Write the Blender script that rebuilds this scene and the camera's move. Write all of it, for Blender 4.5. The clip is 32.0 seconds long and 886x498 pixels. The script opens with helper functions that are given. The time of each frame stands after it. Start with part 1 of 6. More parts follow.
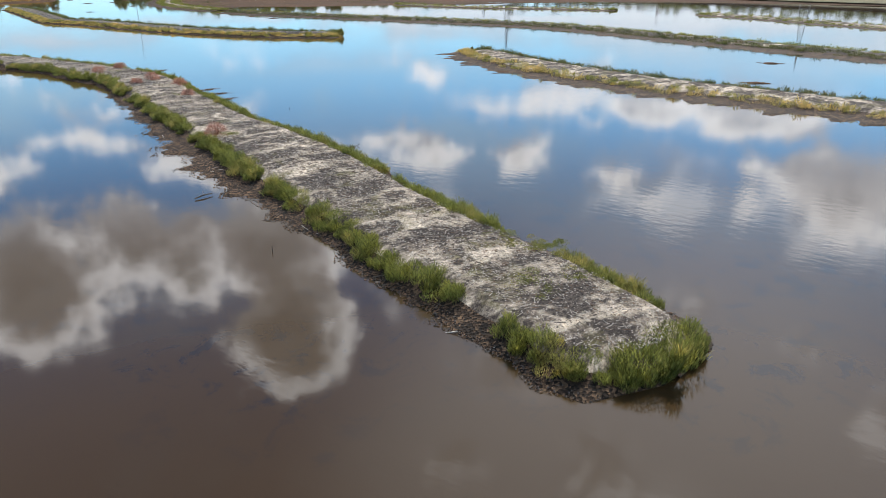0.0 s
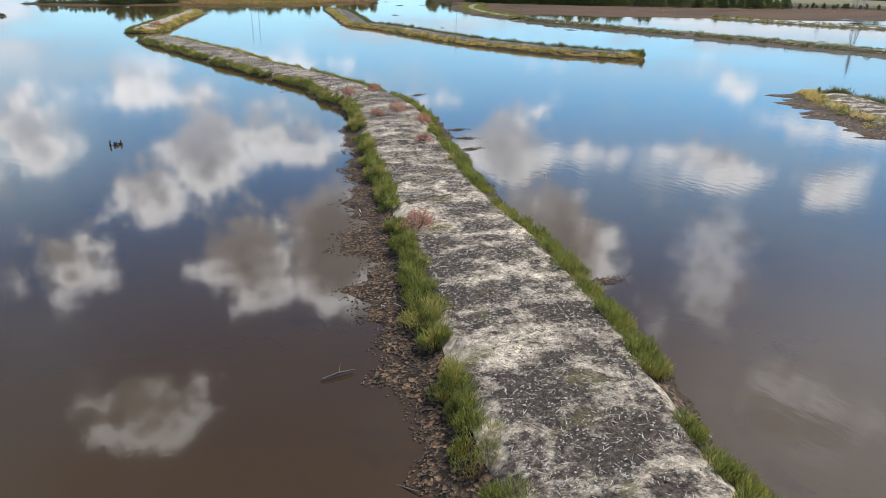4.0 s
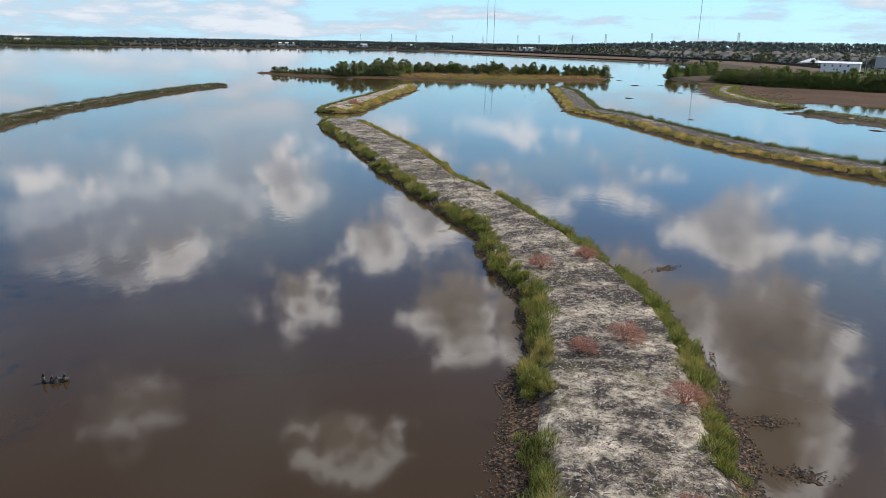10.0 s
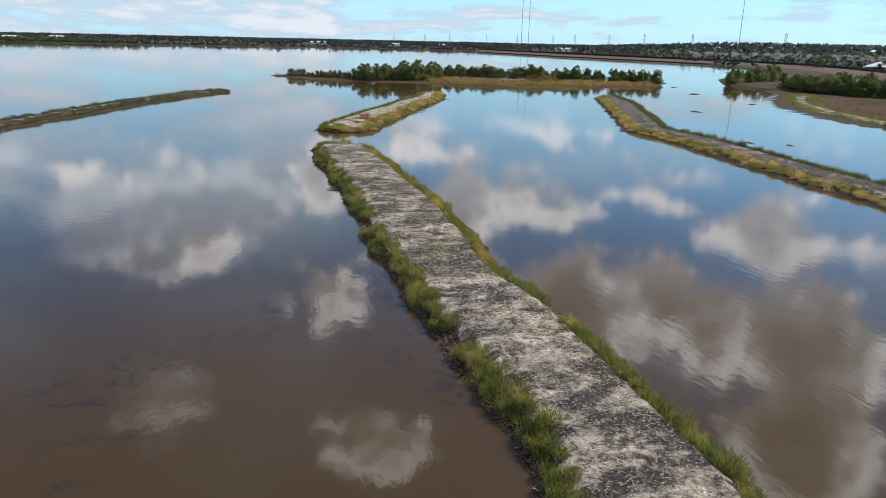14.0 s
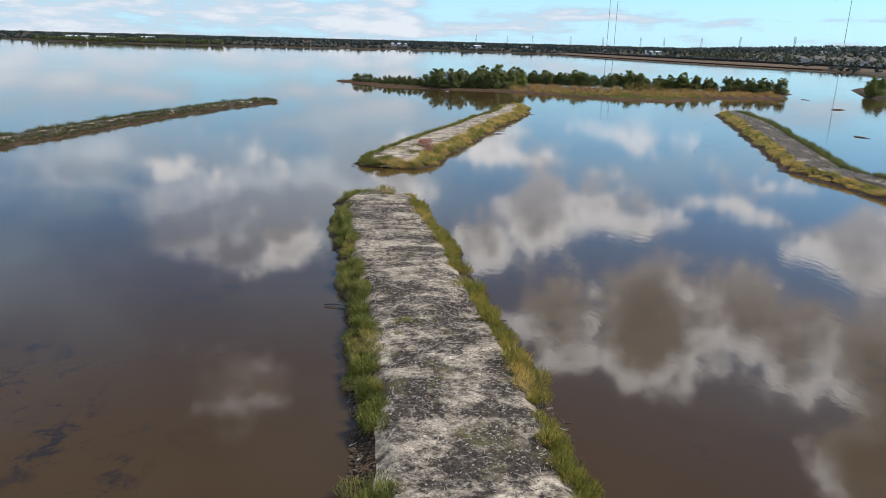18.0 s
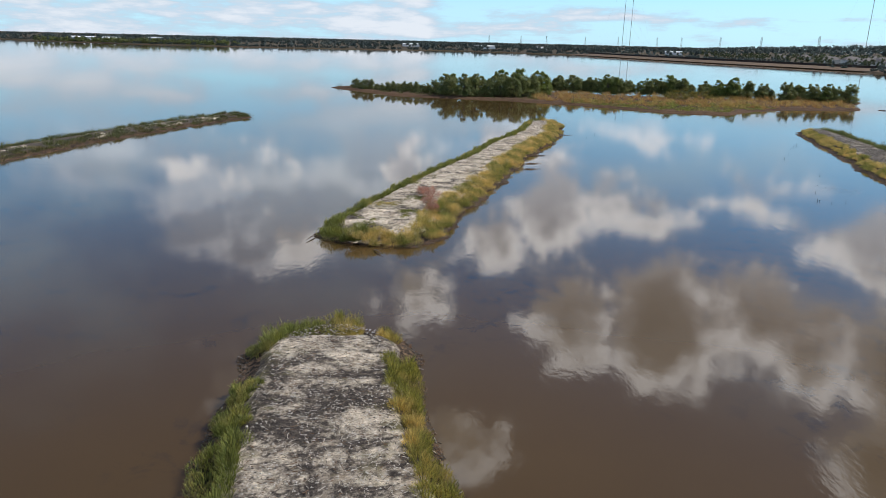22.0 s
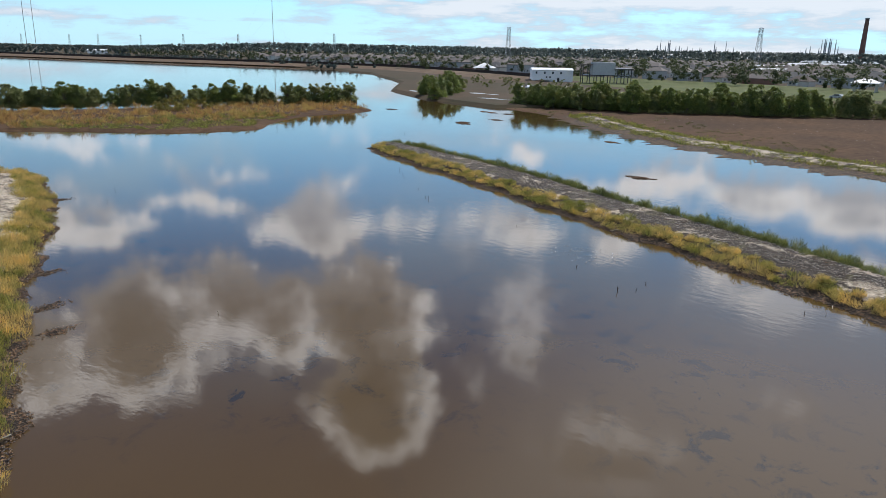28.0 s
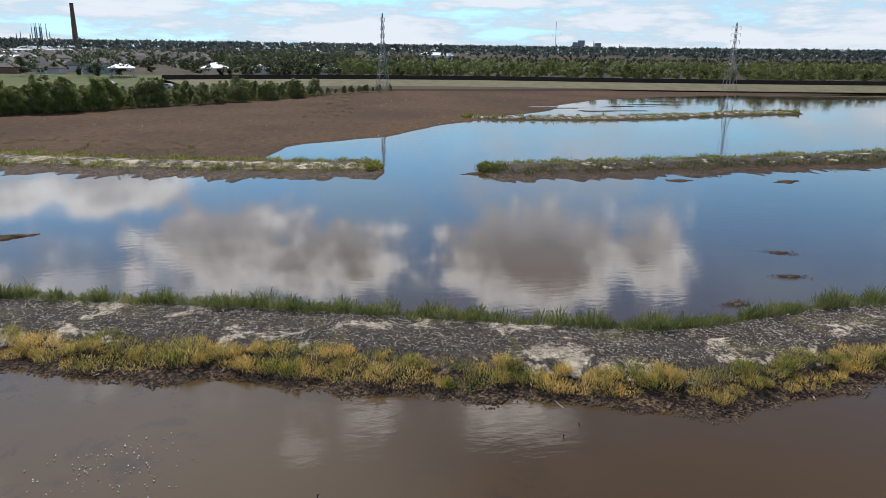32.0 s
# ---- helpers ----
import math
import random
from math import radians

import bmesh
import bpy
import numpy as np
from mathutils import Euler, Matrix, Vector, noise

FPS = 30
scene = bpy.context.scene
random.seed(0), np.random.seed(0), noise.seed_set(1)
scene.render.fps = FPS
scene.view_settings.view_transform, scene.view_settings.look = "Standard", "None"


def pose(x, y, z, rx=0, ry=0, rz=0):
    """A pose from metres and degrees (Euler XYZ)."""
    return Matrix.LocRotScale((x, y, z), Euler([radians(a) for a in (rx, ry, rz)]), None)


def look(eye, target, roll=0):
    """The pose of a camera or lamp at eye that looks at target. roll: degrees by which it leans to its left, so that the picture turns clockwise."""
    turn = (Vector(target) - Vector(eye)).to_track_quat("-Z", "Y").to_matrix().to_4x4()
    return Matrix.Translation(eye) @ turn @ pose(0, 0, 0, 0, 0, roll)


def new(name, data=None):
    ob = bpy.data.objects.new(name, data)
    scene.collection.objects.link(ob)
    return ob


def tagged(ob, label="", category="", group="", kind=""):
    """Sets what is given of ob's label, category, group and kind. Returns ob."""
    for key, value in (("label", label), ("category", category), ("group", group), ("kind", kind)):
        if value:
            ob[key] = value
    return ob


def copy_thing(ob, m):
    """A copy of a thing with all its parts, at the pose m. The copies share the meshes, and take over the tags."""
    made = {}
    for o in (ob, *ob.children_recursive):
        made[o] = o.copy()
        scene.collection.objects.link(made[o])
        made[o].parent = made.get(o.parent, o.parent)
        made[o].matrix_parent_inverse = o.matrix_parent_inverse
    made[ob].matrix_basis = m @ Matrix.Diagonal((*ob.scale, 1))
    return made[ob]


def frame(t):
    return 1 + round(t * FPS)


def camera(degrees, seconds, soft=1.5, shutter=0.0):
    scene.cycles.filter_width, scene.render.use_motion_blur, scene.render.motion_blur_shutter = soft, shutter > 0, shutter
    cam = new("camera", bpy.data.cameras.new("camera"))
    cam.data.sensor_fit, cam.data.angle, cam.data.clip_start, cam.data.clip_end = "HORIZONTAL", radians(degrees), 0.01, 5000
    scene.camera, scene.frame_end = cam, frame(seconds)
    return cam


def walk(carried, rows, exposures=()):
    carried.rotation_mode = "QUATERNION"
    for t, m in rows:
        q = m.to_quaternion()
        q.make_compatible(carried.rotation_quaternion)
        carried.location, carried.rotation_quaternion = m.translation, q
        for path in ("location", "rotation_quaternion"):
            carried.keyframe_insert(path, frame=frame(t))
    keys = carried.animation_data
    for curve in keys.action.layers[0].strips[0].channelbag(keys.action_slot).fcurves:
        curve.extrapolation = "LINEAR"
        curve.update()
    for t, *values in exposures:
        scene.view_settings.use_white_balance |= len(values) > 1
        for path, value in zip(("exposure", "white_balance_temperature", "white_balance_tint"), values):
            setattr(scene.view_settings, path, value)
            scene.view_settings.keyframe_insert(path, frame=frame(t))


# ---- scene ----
cam = camera(64.1, 32.0, 0.6)
PATH = [
    (0, (-39.418, -122.382, 12.758), (-37.948, -121.248, 12.014), -0.3),
    (0.5, (-37.184, -120.659, 12.794), (-35.778, -119.446, 12.051), -0.2),
    (1, (-35.072, -118.995, 12.894), (-33.736, -117.706, 12.151), -0.2),
    (1.5, (-32.953, -117.221, 12.955), (-31.677, -115.872, 12.212), -0.2),
    (2, (-30.89, -115.377, 12.962), (-29.685, -113.963, 12.221), -0.0),
    (2.5, (-29.055, -113.597, 13.072), (-27.925, -112.123, 12.33), 0.1),
    (3, (-26.992, -111.409, 12.936), (-25.933, -109.881, 12.2), -0.0),
    (3.5, (-25.239, -109.337, 13.059), (-24.258, -107.759, 12.32), 0.1),
    (5.5, (-18.215, -99.146, 14.16), (-17.519, -97.392, 13.496), 1.0),
    (6, (-16.714, -96.411, 13.934), (-16.075, -94.616, 13.325), 1.1),
    (6.5, (-15.523, -93.653, 13.855), (-14.927, -91.83, 13.288), 1.3),
    (7, (-14.278, -91.039, 13.919), (-13.711, -89.207, 13.353), 1.2),
    (7.5, (-13.245, -88.392, 13.878), (-12.706, -86.55, 13.315), 1.4),
    (8, (-12.193, -85.608, 13.924), (-11.694, -83.755, 13.358), 1.1),
    (8.5, (-11.256, -82.699, 13.853), (-10.813, -80.832, 13.288), 1.1),
    (9, (-10.38, -79.898, 13.855), (-9.977, -78.023, 13.289), 0.9),
    (9.5, (-9.699, -76.965, 13.77), (-9.306, -75.086, 13.208), 1.1),
    (10, (-8.866, -73.961, 13.781), (-8.489, -72.08, 13.216), 1.0),
    (10.5, (-8.008, -71.026, 13.949), (-7.655, -69.142, 13.377), 1.3),
    (11, (-7.829, -68.272, 14.158), (-7.47, -66.388, 13.59), 1.1),
    (12, (-5.949, -60.45, 13.892), (-5.618, -58.56, 13.326), 1.0),
    (13, (-4.623, -53.239, 13.824), (-4.312, -51.346, 13.257), 1.1),
    (14, (-3.226, -46.147, 14.192), (-2.933, -44.252, 13.624), 1.3),
    (14.5, (-2.727, -42.218, 14.146), (-2.446, -40.322, 13.578), 1.3),
    (16.5, (-0.53, -26.636, 14.396), (-0.333, -24.729, 13.826), 1.5),
    (17, (-0.121, -22.552, 14.314), (0.034, -20.641, 13.744), 1.5),
    (17.5, (0.375, -18.333, 14.165), (0.488, -16.419, 13.596), 1.4),
    (18, (0.649, -14.257, 14.146), (0.731, -12.341, 13.578), 1.5),
    (18.5, (1.132, -10.272, 14.161), (1.19, -8.356, 13.59), 1.2),
    (19, (1.255, -6.366, 14.111), (1.302, -4.449, 13.543), 1.4),
    (20, (1.702, 1.389, 14.3), (1.749, 3.305, 13.731), 1.5),
    (21, (1.921, 8.907, 14.26), (1.967, 10.824, 13.693), 1.4),
    (22, (1.936, 17.168, 14.168), (1.984, 19.085, 13.6), 1.4),
    (23, (1.962, 25.549, 13.953), (2.018, 27.466, 13.385), 1.3),
    (24, (2.067, 33.357, 14.142), (2.205, 35.27, 13.574), 1.4),
    (24.5, (2.114, 37.385, 14.201), (2.324, 39.292, 13.634), 1.4),
    (26.5, (1.98, 51.602, 13.41), (2.805, 53.341, 12.867), 1.1),
    (26.6, (2.174, 52.282, 13.482), (3.033, 54.003, 12.935), 1.1),
    (27, (2.571, 55.328, 13.481), (3.582, 56.966, 12.937), 1.2),
    (27.5, (3.506, 58.964, 13.46), (4.694, 60.478, 12.917), 1.2),
    (28, (4.648, 62.531, 13.426), (6.002, 63.9, 12.885), 1.2),
    (28.5, (6.226, 66.097, 13.305), (7.728, 67.303, 12.767), 1.2),
    (29, (8.16, 69.416, 13.207), (9.791, 70.441, 12.67), 1.1),
    (29.5, (10.272, 72.348, 13.177), (12.012, 73.175, 12.64), 1.2),
    (30, (12.515, 75.136, 13.152), (14.344, 75.741, 12.615), 1.2),
    (30.5, (14.98, 77.585, 13.079), (16.87, 77.954, 12.541), 1.0),
    (31, (17.647, 79.732, 13.053), (19.569, 79.855, 12.514), 1.0),
    (31.5, (20.6, 81.533, 12.984), (22.521, 81.404, 12.444), 0.9),
    (32, (23.487, 82.919, 12.996), (25.375, 82.543, 12.452), 0.8),
]
EXPOSURES = [(0, 0.49, 6200, 10), (3.5, 0.52, 6200, 10), (6, 0.10, 6250, 11), (26.5, 0.09, 6250, 11), (32, 0.10, 6250, 11)]
walk(cam, [(t, look(eye, target, roll)) for t, eye, target, roll in PATH], EXPOSURES)

# ---- light ----
SUN_AZ, SUN_EL = 74.0, 44.0
world = bpy.data.worlds.new("sky")
scene.world = world
world.use_nodes = True
wt = world.node_tree
wt.nodes.clear()


def wn(kind, operation="", kindof=""):
    n = wt.nodes.new(kind)
    if operation:
        n.operation = operation
    if kindof:
        n.noise_dimensions = kindof
    return n


def wl(a, b):
    wt.links.new(a, b)


def wmath(op, a, b=None, c=None, clamp=False):
    n = wn("ShaderNodeMath", op)
    n.use_clamp = clamp
    for i, v in enumerate((a, b, c)):
        if v is None:
            continue
        if isinstance(v, (int, float)):
            n.inputs[i].default_value = v
        else:
            wl(v, n.inputs[i])
    return n.outputs[0]


def wvec(op, a, b=None):
    n = wn("ShaderNodeVectorMath", op)
    for i, v in enumerate((a, b)):
        if v is None:
            continue
        if isinstance(v, tuple):
            n.inputs[i].default_value = v
        else:
            wl(v, n.inputs[i])
    return n.outputs["Value"] if op == "LENGTH" else n.outputs["Vector"]


def wrange(v, lo, hi, a=0.0, b=1.0, soft=True):
    n = wn("ShaderNodeMapRange")
    if soft:
        n.interpolation_type = "SMOOTHSTEP"
    wl(v, n.inputs["Value"])
    for k, q in (("From Min", lo), ("From Max", hi), ("To Min", a), ("To Max", b)):
        n.inputs[k].default_value = q
    return n.outputs[0]


def wnoise(vec, scale, detail, rough):
    n = wn("ShaderNodeTexNoise", kindof="2D")
    wl(vec, n.inputs["Vector"])
    n.inputs["Scale"].default_value, n.inputs["Detail"].default_value, n.inputs["Roughness"].default_value = scale, detail, rough
    return n


def cloud_field(p, clouds, trail):
    """How deep the direction p = (azimuth, elevation) lies inside the clouds, in degrees."""
    warp = wnoise(wvec("MULTIPLY", p, (0.16, 0.28, 0)), 1.0, 3, 0.6)
    q = wvec("ADD", p, wvec("MULTIPLY", wvec("SUBTRACT", warp.outputs["Color"], (0.5, 0.5, 0.5)), (3.4, 2.0, 0)))
    deep = None
    for a, e, sa, se in clouds:
        d = wvec("SUBTRACT", q, (a, e, 0))
        # rounded crisp tops, bases that trail off downwards
        d = wvec("MAXIMUM", wvec("MULTIPLY", d, (1 / sa, 1 / se, 0)), wvec("MULTIPLY", d, (-1 / sa, -1 / (se * trail), 0)))
        b = wmath("MULTIPLY_ADD", wvec("LENGTH", d), -se, se)
        deep = b if deep is None else wmath("SMOOTH_MAX", deep, b, 0.4)
    puff = wnoise(wvec("MULTIPLY", p, (0.22, 0.34, 0)), 1.0, 9, 0.62)
    rough = wmath("MULTIPLY", wmath("SUBTRACT", puff.outputs["Fac"], 0.5), 5.4)
    return wmath("ADD", wmath("MAXIMUM", deep, -4.0), rough)


def build_sky():
    """Nishita sky with broken cumulus: sunlit tops, grey bases, and pale banks low over the horizon."""
    sky = wn("ShaderNodeTexSky")
    sky.sky_type, sky.sun_disc, sky.sun_elevation, sky.sun_rotation = "NISHITA", False, radians(SUN_EL), radians(SUN_AZ)
    sky.air_density, sky.dust_density, sky.ozone_density = 1.0, 0.2, 2.6
    co, sep, p = wn("ShaderNodeTexCoord"), wn("ShaderNodeSeparateXYZ"), wn("ShaderNodeCombineXYZ")
    wl(co.outputs["Generated"], sep.inputs[0])
    x, y, z = sep.outputs
    az = wmath("MULTIPLY", wmath("ARCTAN2", x, y), 180 / math.pi)
    el = wmath("MULTIPLY", wmath("ARCSINE", z), 180 / math.pi)
    wl(az, p.inputs[0]), wl(el, p.inputs[1])
    f0 = cloud_field(p.outputs[0], CLOUDS, 1.7)
    f1 = cloud_field(wvec("ADD", p.outputs[0], (0.6, 1.5, 0)), CLOUDS, 1.7)
    thin = cloud_field(wvec("ADD", p.outputs[0], (40, 7, 0)), [(a + 40, e + 7, sa, se) for a, e, sa, se in WISPS], 1.5)
    mask = wmath("MAXIMUM", wrange(f0, -0.4, 1.1), wrange(thin, -0.5, 1.8, 0.0, 0.5))
    lit = wrange(wmath("SUBTRACT", f0, f1), -0.7, 0.9, 0.25, 1.0)
    rim = wrange(f0, 0.7, 3.0, 1.0, 0.10)
    glow = wmath("MULTIPLY", lit, rim)
    col = wn("ShaderNodeMix")
    col.data_type = "RGBA"
    wl(glow, col.inputs[0])
    col.inputs[7].default_value = (1.10, 1.09, 1.08, 1)
    base = wn("ShaderNodeMix")
    base.data_type = "RGBA"
    wl(wrange(el, 12.0, 20.0), base.inputs[0])
    base.inputs[6].default_value, base.inputs[7].default_value = (0.52, 0.57, 0.66, 1), (0.31, 0.315, 0.335, 1)
    wl(base.outputs[2], col.inputs[6])
    sun_dir = (math.sin(radians(SUN_AZ)) * math.cos(radians(SUN_EL)), math.cos(radians(SUN_AZ)) * math.cos(radians(SUN_EL)), math.sin(radians(SUN_EL)))
    dot = wn("ShaderNodeVectorMath", "DOT_PRODUCT")
    wl(co.outputs["Generated"], dot.inputs[0])
    dot.inputs[1].default_value = sun_dir
    near_sun = wrange(dot.outputs["Value"], 0.72, 1.0, 1.0, 1.1)
    gain = wmath("MULTIPLY", wrange(el, 6.0, 30.0, 1.25, 2.7), near_sun)
    cw = wn("ShaderNodeMix")
    cw.data_type, cw.blend_type = "RGBA", "MULTIPLY"
    cw.inputs[0].default_value = 1.0
    gm = wmath("ADD", 1.0, wmath("MULTIPLY", wmath("ADD", 0.1, wmath("MULTIPLY", glow, 0.9)), wmath("SUBTRACT", gain, 1.0)))
    wl(col.outputs[2], cw.inputs[6]), wl(gm, cw.inputs[7])
    # banks low over the horizon
    bank = wnoise(wvec("MULTIPLY", p.outputs[0], (0.055, 0.42, 0)), 1.0, 8, 0.6)
    rag = wnoise(wvec("MULTIPLY", p.outputs[0], (0.25, 0.9, 0)), 1.0, 6, 0.6)
    bf = wmath("ADD", wmath("MULTIPLY", bank.outputs["Fac"], 0.7), wmath("MULTIPLY", rag.outputs["Fac"], 0.3))
    # more of them in the east and in the north-west, few between
    bf = wmath("ADD", bf, wmath("ADD", wrange(az, 40.0, 66.0, 0.0, 0.06), wmath("SUBTRACT", wrange(az, 4.0, 14.0, 0.015, 0.0), wmath("MULTIPLY", wrange(az, 10.0, 16.0), wrange(az, 50.0, 34.0, 0.0, 0.07)))))
    m2 = wmath("MULTIPLY", wmath("MULTIPLY", wrange(bf, 0.42, 0.57), wrange(el, 9.0, 4.0)), 0.9)
    m1 = wmath("MULTIPLY", mask, wrange(el, 4.5, 8.0))
    bcol = wn("ShaderNodeMix")
    bcol.data_type = "RGBA"
    wl(wrange(bf, 0.48, 0.64), bcol.inputs[0])
    bcol.inputs[6].default_value, bcol.inputs[7].default_value = (0.60, 0.73, 0.86, 1), (0.97, 0.99, 1.03, 1)
    tint = wn("ShaderNodeMix")
    tint.data_type, tint.blend_type = "RGBA", "MULTIPLY"
    tint.inputs[0].default_value = 1.0
    air = wn("ShaderNodeMix")
    air.data_type = "RGBA"
    wl(wrange(el, 10.0, 32.0), air.inputs[0])
    air.inputs[6].default_value, air.inputs[7].default_value = SKY_TINT, SKY_HIGH
    wl(air.outputs[2], tint.inputs[7])
    wl(sky.outputs[0], tint.inputs[6])
    shades = []
    for src, k in ((tint.outputs[2], SKY), (cw.outputs[2], CLOUD), (bcol.outputs[2], BANK)):
        bg = wn("ShaderNodeBackground")
        wl(src, bg.inputs["Color"])
        bg.inputs["Strength"].default_value = k
        shades.append(bg.outputs[0])
    # thin veils of high cloud
    veil = wnoise(wvec("MULTIPLY", p.outputs[0], (0.045, 0.085, 0)), 1.0, 5, 0.6)
    m0 = wmath("MULTIPLY", wrange(veil.outputs["Fac"], 0.42, 0.68), wrange(el, 8.0, 24.0, 0.6, 0.2))
    west = wrange(wvec("LENGTH", wvec("MULTIPLY", wvec("SUBTRACT", p.outputs[0], (-6, 10.5, 0)), (1 / 17, 1 / 9, 0))), 1.0, 0.25, 0.0, 0.72)
    east = wrange(wvec("LENGTH", wvec("MULTIPLY", wvec("SUBTRACT", p.outputs[0], (45, 14, 0)), (1 / 17, 1 / 11, 0))), 1.0, 0.2, 0.0, 0.3)
    streak = wnoise(wvec("MULTIPLY", p.outputs[0], (0.22, 0.03, 0)), 1.0, 4, 0.55)
    low = wmath("MAXIMUM", wrange(el, 15.0, 2.0, 0.0, 0.55), wrange(el, 5.5, 2.0, 0.0, 0.7))
    m0 = wmath("MAXIMUM", wmath("MAXIMUM", wmath("MAXIMUM", m0, east), low), wmath("MULTIPLY", west, wrange(streak.outputs["Fac"], 0.25, 0.7, 0.45, 1.0)))
    haze = wn("ShaderNodeBackground")
    haze.inputs["Color"].default_value, haze.inputs["Strength"].default_value = (0.58, 0.83, 1.0, 1), 1.0
    # the bright air round the sun
    aureole = wn("ShaderNodeBackground")
    aureole.inputs["Color"].default_value, aureole.inputs["Strength"].default_value = (0.94, 0.96, 1.0, 1), 1.8
    mix0, mix1, mix2, mix3, out = wn("ShaderNodeMixShader"), wn("ShaderNodeMixShader"), wn("ShaderNodeMixShader"), wn("ShaderNodeMixShader"), wn("ShaderNodeOutputWorld")
    wl(wrange(dot.outputs["Value"], 0.86, 1.0, 0.0, 0.8), mix3.inputs[0]), wl(mix0.outputs[0], mix3.inputs[1]), wl(aureole.outputs[0], mix3.inputs[2])
    wl(m0, mix0.inputs[0]), wl(shades[0], mix0.inputs[1]), wl(haze.outputs[0], mix0.inputs[2])
    wl(m1, mix1.inputs[0]), wl(mix3.outputs[0], mix1.inputs[1]), wl(shades[1], mix1.inputs[2])
    wl(m2, mix2.inputs[0]), wl(mix1.outputs[0], mix2.inputs[1]), wl(shades[2], mix2.inputs[2])
    wl(mix2.outputs[0], out.inputs[0])


SKY, CLOUD, BANK, SKY_TINT, SKY_HIGH = 0.125, 1.0, 0.80, (0.52, 0.97, 1.19, 1), (0.50, 0.60, 0.72, 1)
# azimuth, elevation and half widths of the larger clouds, in degrees: first those over the open water to the north
CLOUDS = [(12.5, 22.4, 4.2, 3.2), (20, 22.6, 4.8, 4.4), (27, 20.4, 5, 3), (31.5, 22.2, 4, 3), (38, 22.4, 6.5, 3.7), (38.8, 28.5, 5.2, 4.8), (26, 19.8, 14, 2), (35, 14.4, 6.2, 2.1),
          (25, 11.2, 3.6, 1.3), (19, 13.2, 2.6, 1.6), (10, 14.2, 4.5, 2.6), (15, 12.4, 3, 1.6), (6.5, 16.5, 3, 2.2), (-1, 21.2, 3.2, 2), (4, 15, 1.6, 1.1), (-1, 11.6, 2.6, 2),
          (6, 8.2, 5, 1.9), (15, 7, 4, 1.1), (18.2, 6.8, 1.6, 1.3), (-16.5, 10.4, 4.5, 1.2), (-11, 16.4, 3.4, 1.5)]
# over the shore to the east, and the rest of the sky
CLOUDS += [(26.6, 8, 0.9, 0.5), (37, 10.4, 0.9, 0.6), (36, 7, 1.5, 0.7), (51, 8, 1.7, 0.8), (51.3, 14.4, 2.5, 1.8), (47.5, 13.8, 1.3, 0.7), (35, 6, 1, 0.8), (50, 6.9, 2, 0.7),
           (59.5, 15, 2.5, 1.5), (68, 16.8, 3, 1.1), (66, 10.2, 10, 1.5), (76, 11, 5, 1.6), (84, 16, 9, 2.6), (93, 17, 6, 2.6), (109, 17, 9, 3.6), (118, 16, 4, 2.5),
           (3, 32.4, 4.6, 2.2), (94.5, 28.4, 2.2, 1.5), (106, 28.4, 4, 1.5), (165, 30, 20, 9), (-150, 40, 30, 15), (-80, 35, 25, 12)]
WISPS = [(52, 22, 3.6, 3.4), (48, 26.5, 2, 1.6), (71, 16.5, 8, 2.4), (83.5, 17, 5, 3.6), (60, 31, 6, 2.8), (56.5, 31, 4, 1.3), (68, 39.5, 4.5, 3), (53.5, 39, 3, 2), (82.5, 26.5, 1.4, 1.2), (89, 31, 2.5, 2),
         (73, 25.5, 1.6, 1.6), (94.5, 28.5, 3.4, 2.8), (107, 28.5, 6, 2.8), (-3, 10, 6, 3), (110, 10.5, 10, 2.4), (76, 9.6, 9, 2), (105, 7, 4, 1.2), (-14, 27.5, 5, 2.4), (47, 15, 3, 1.6), (-13, 14, 9, 4), (-7, 12, 6, 3.4), (-24, 9, 7, 2.6)]
build_sky()

sun = new("sun", bpy.data.lights.new("sun", "SUN"))
sun.data.energy, sun.data.angle, sun.data.color = 4.0, radians(0.6), (1.0, 0.95, 0.87)
_a, _e = radians(SUN_AZ), radians(SUN_EL)
sun.matrix_world = look((math.sin(_a) * math.cos(_e) * 300, math.cos(_a) * math.cos(_e) * 300, math.sin(_e) * 300), (0, 0, 0))
scene.view_settings.exposure = 0.0


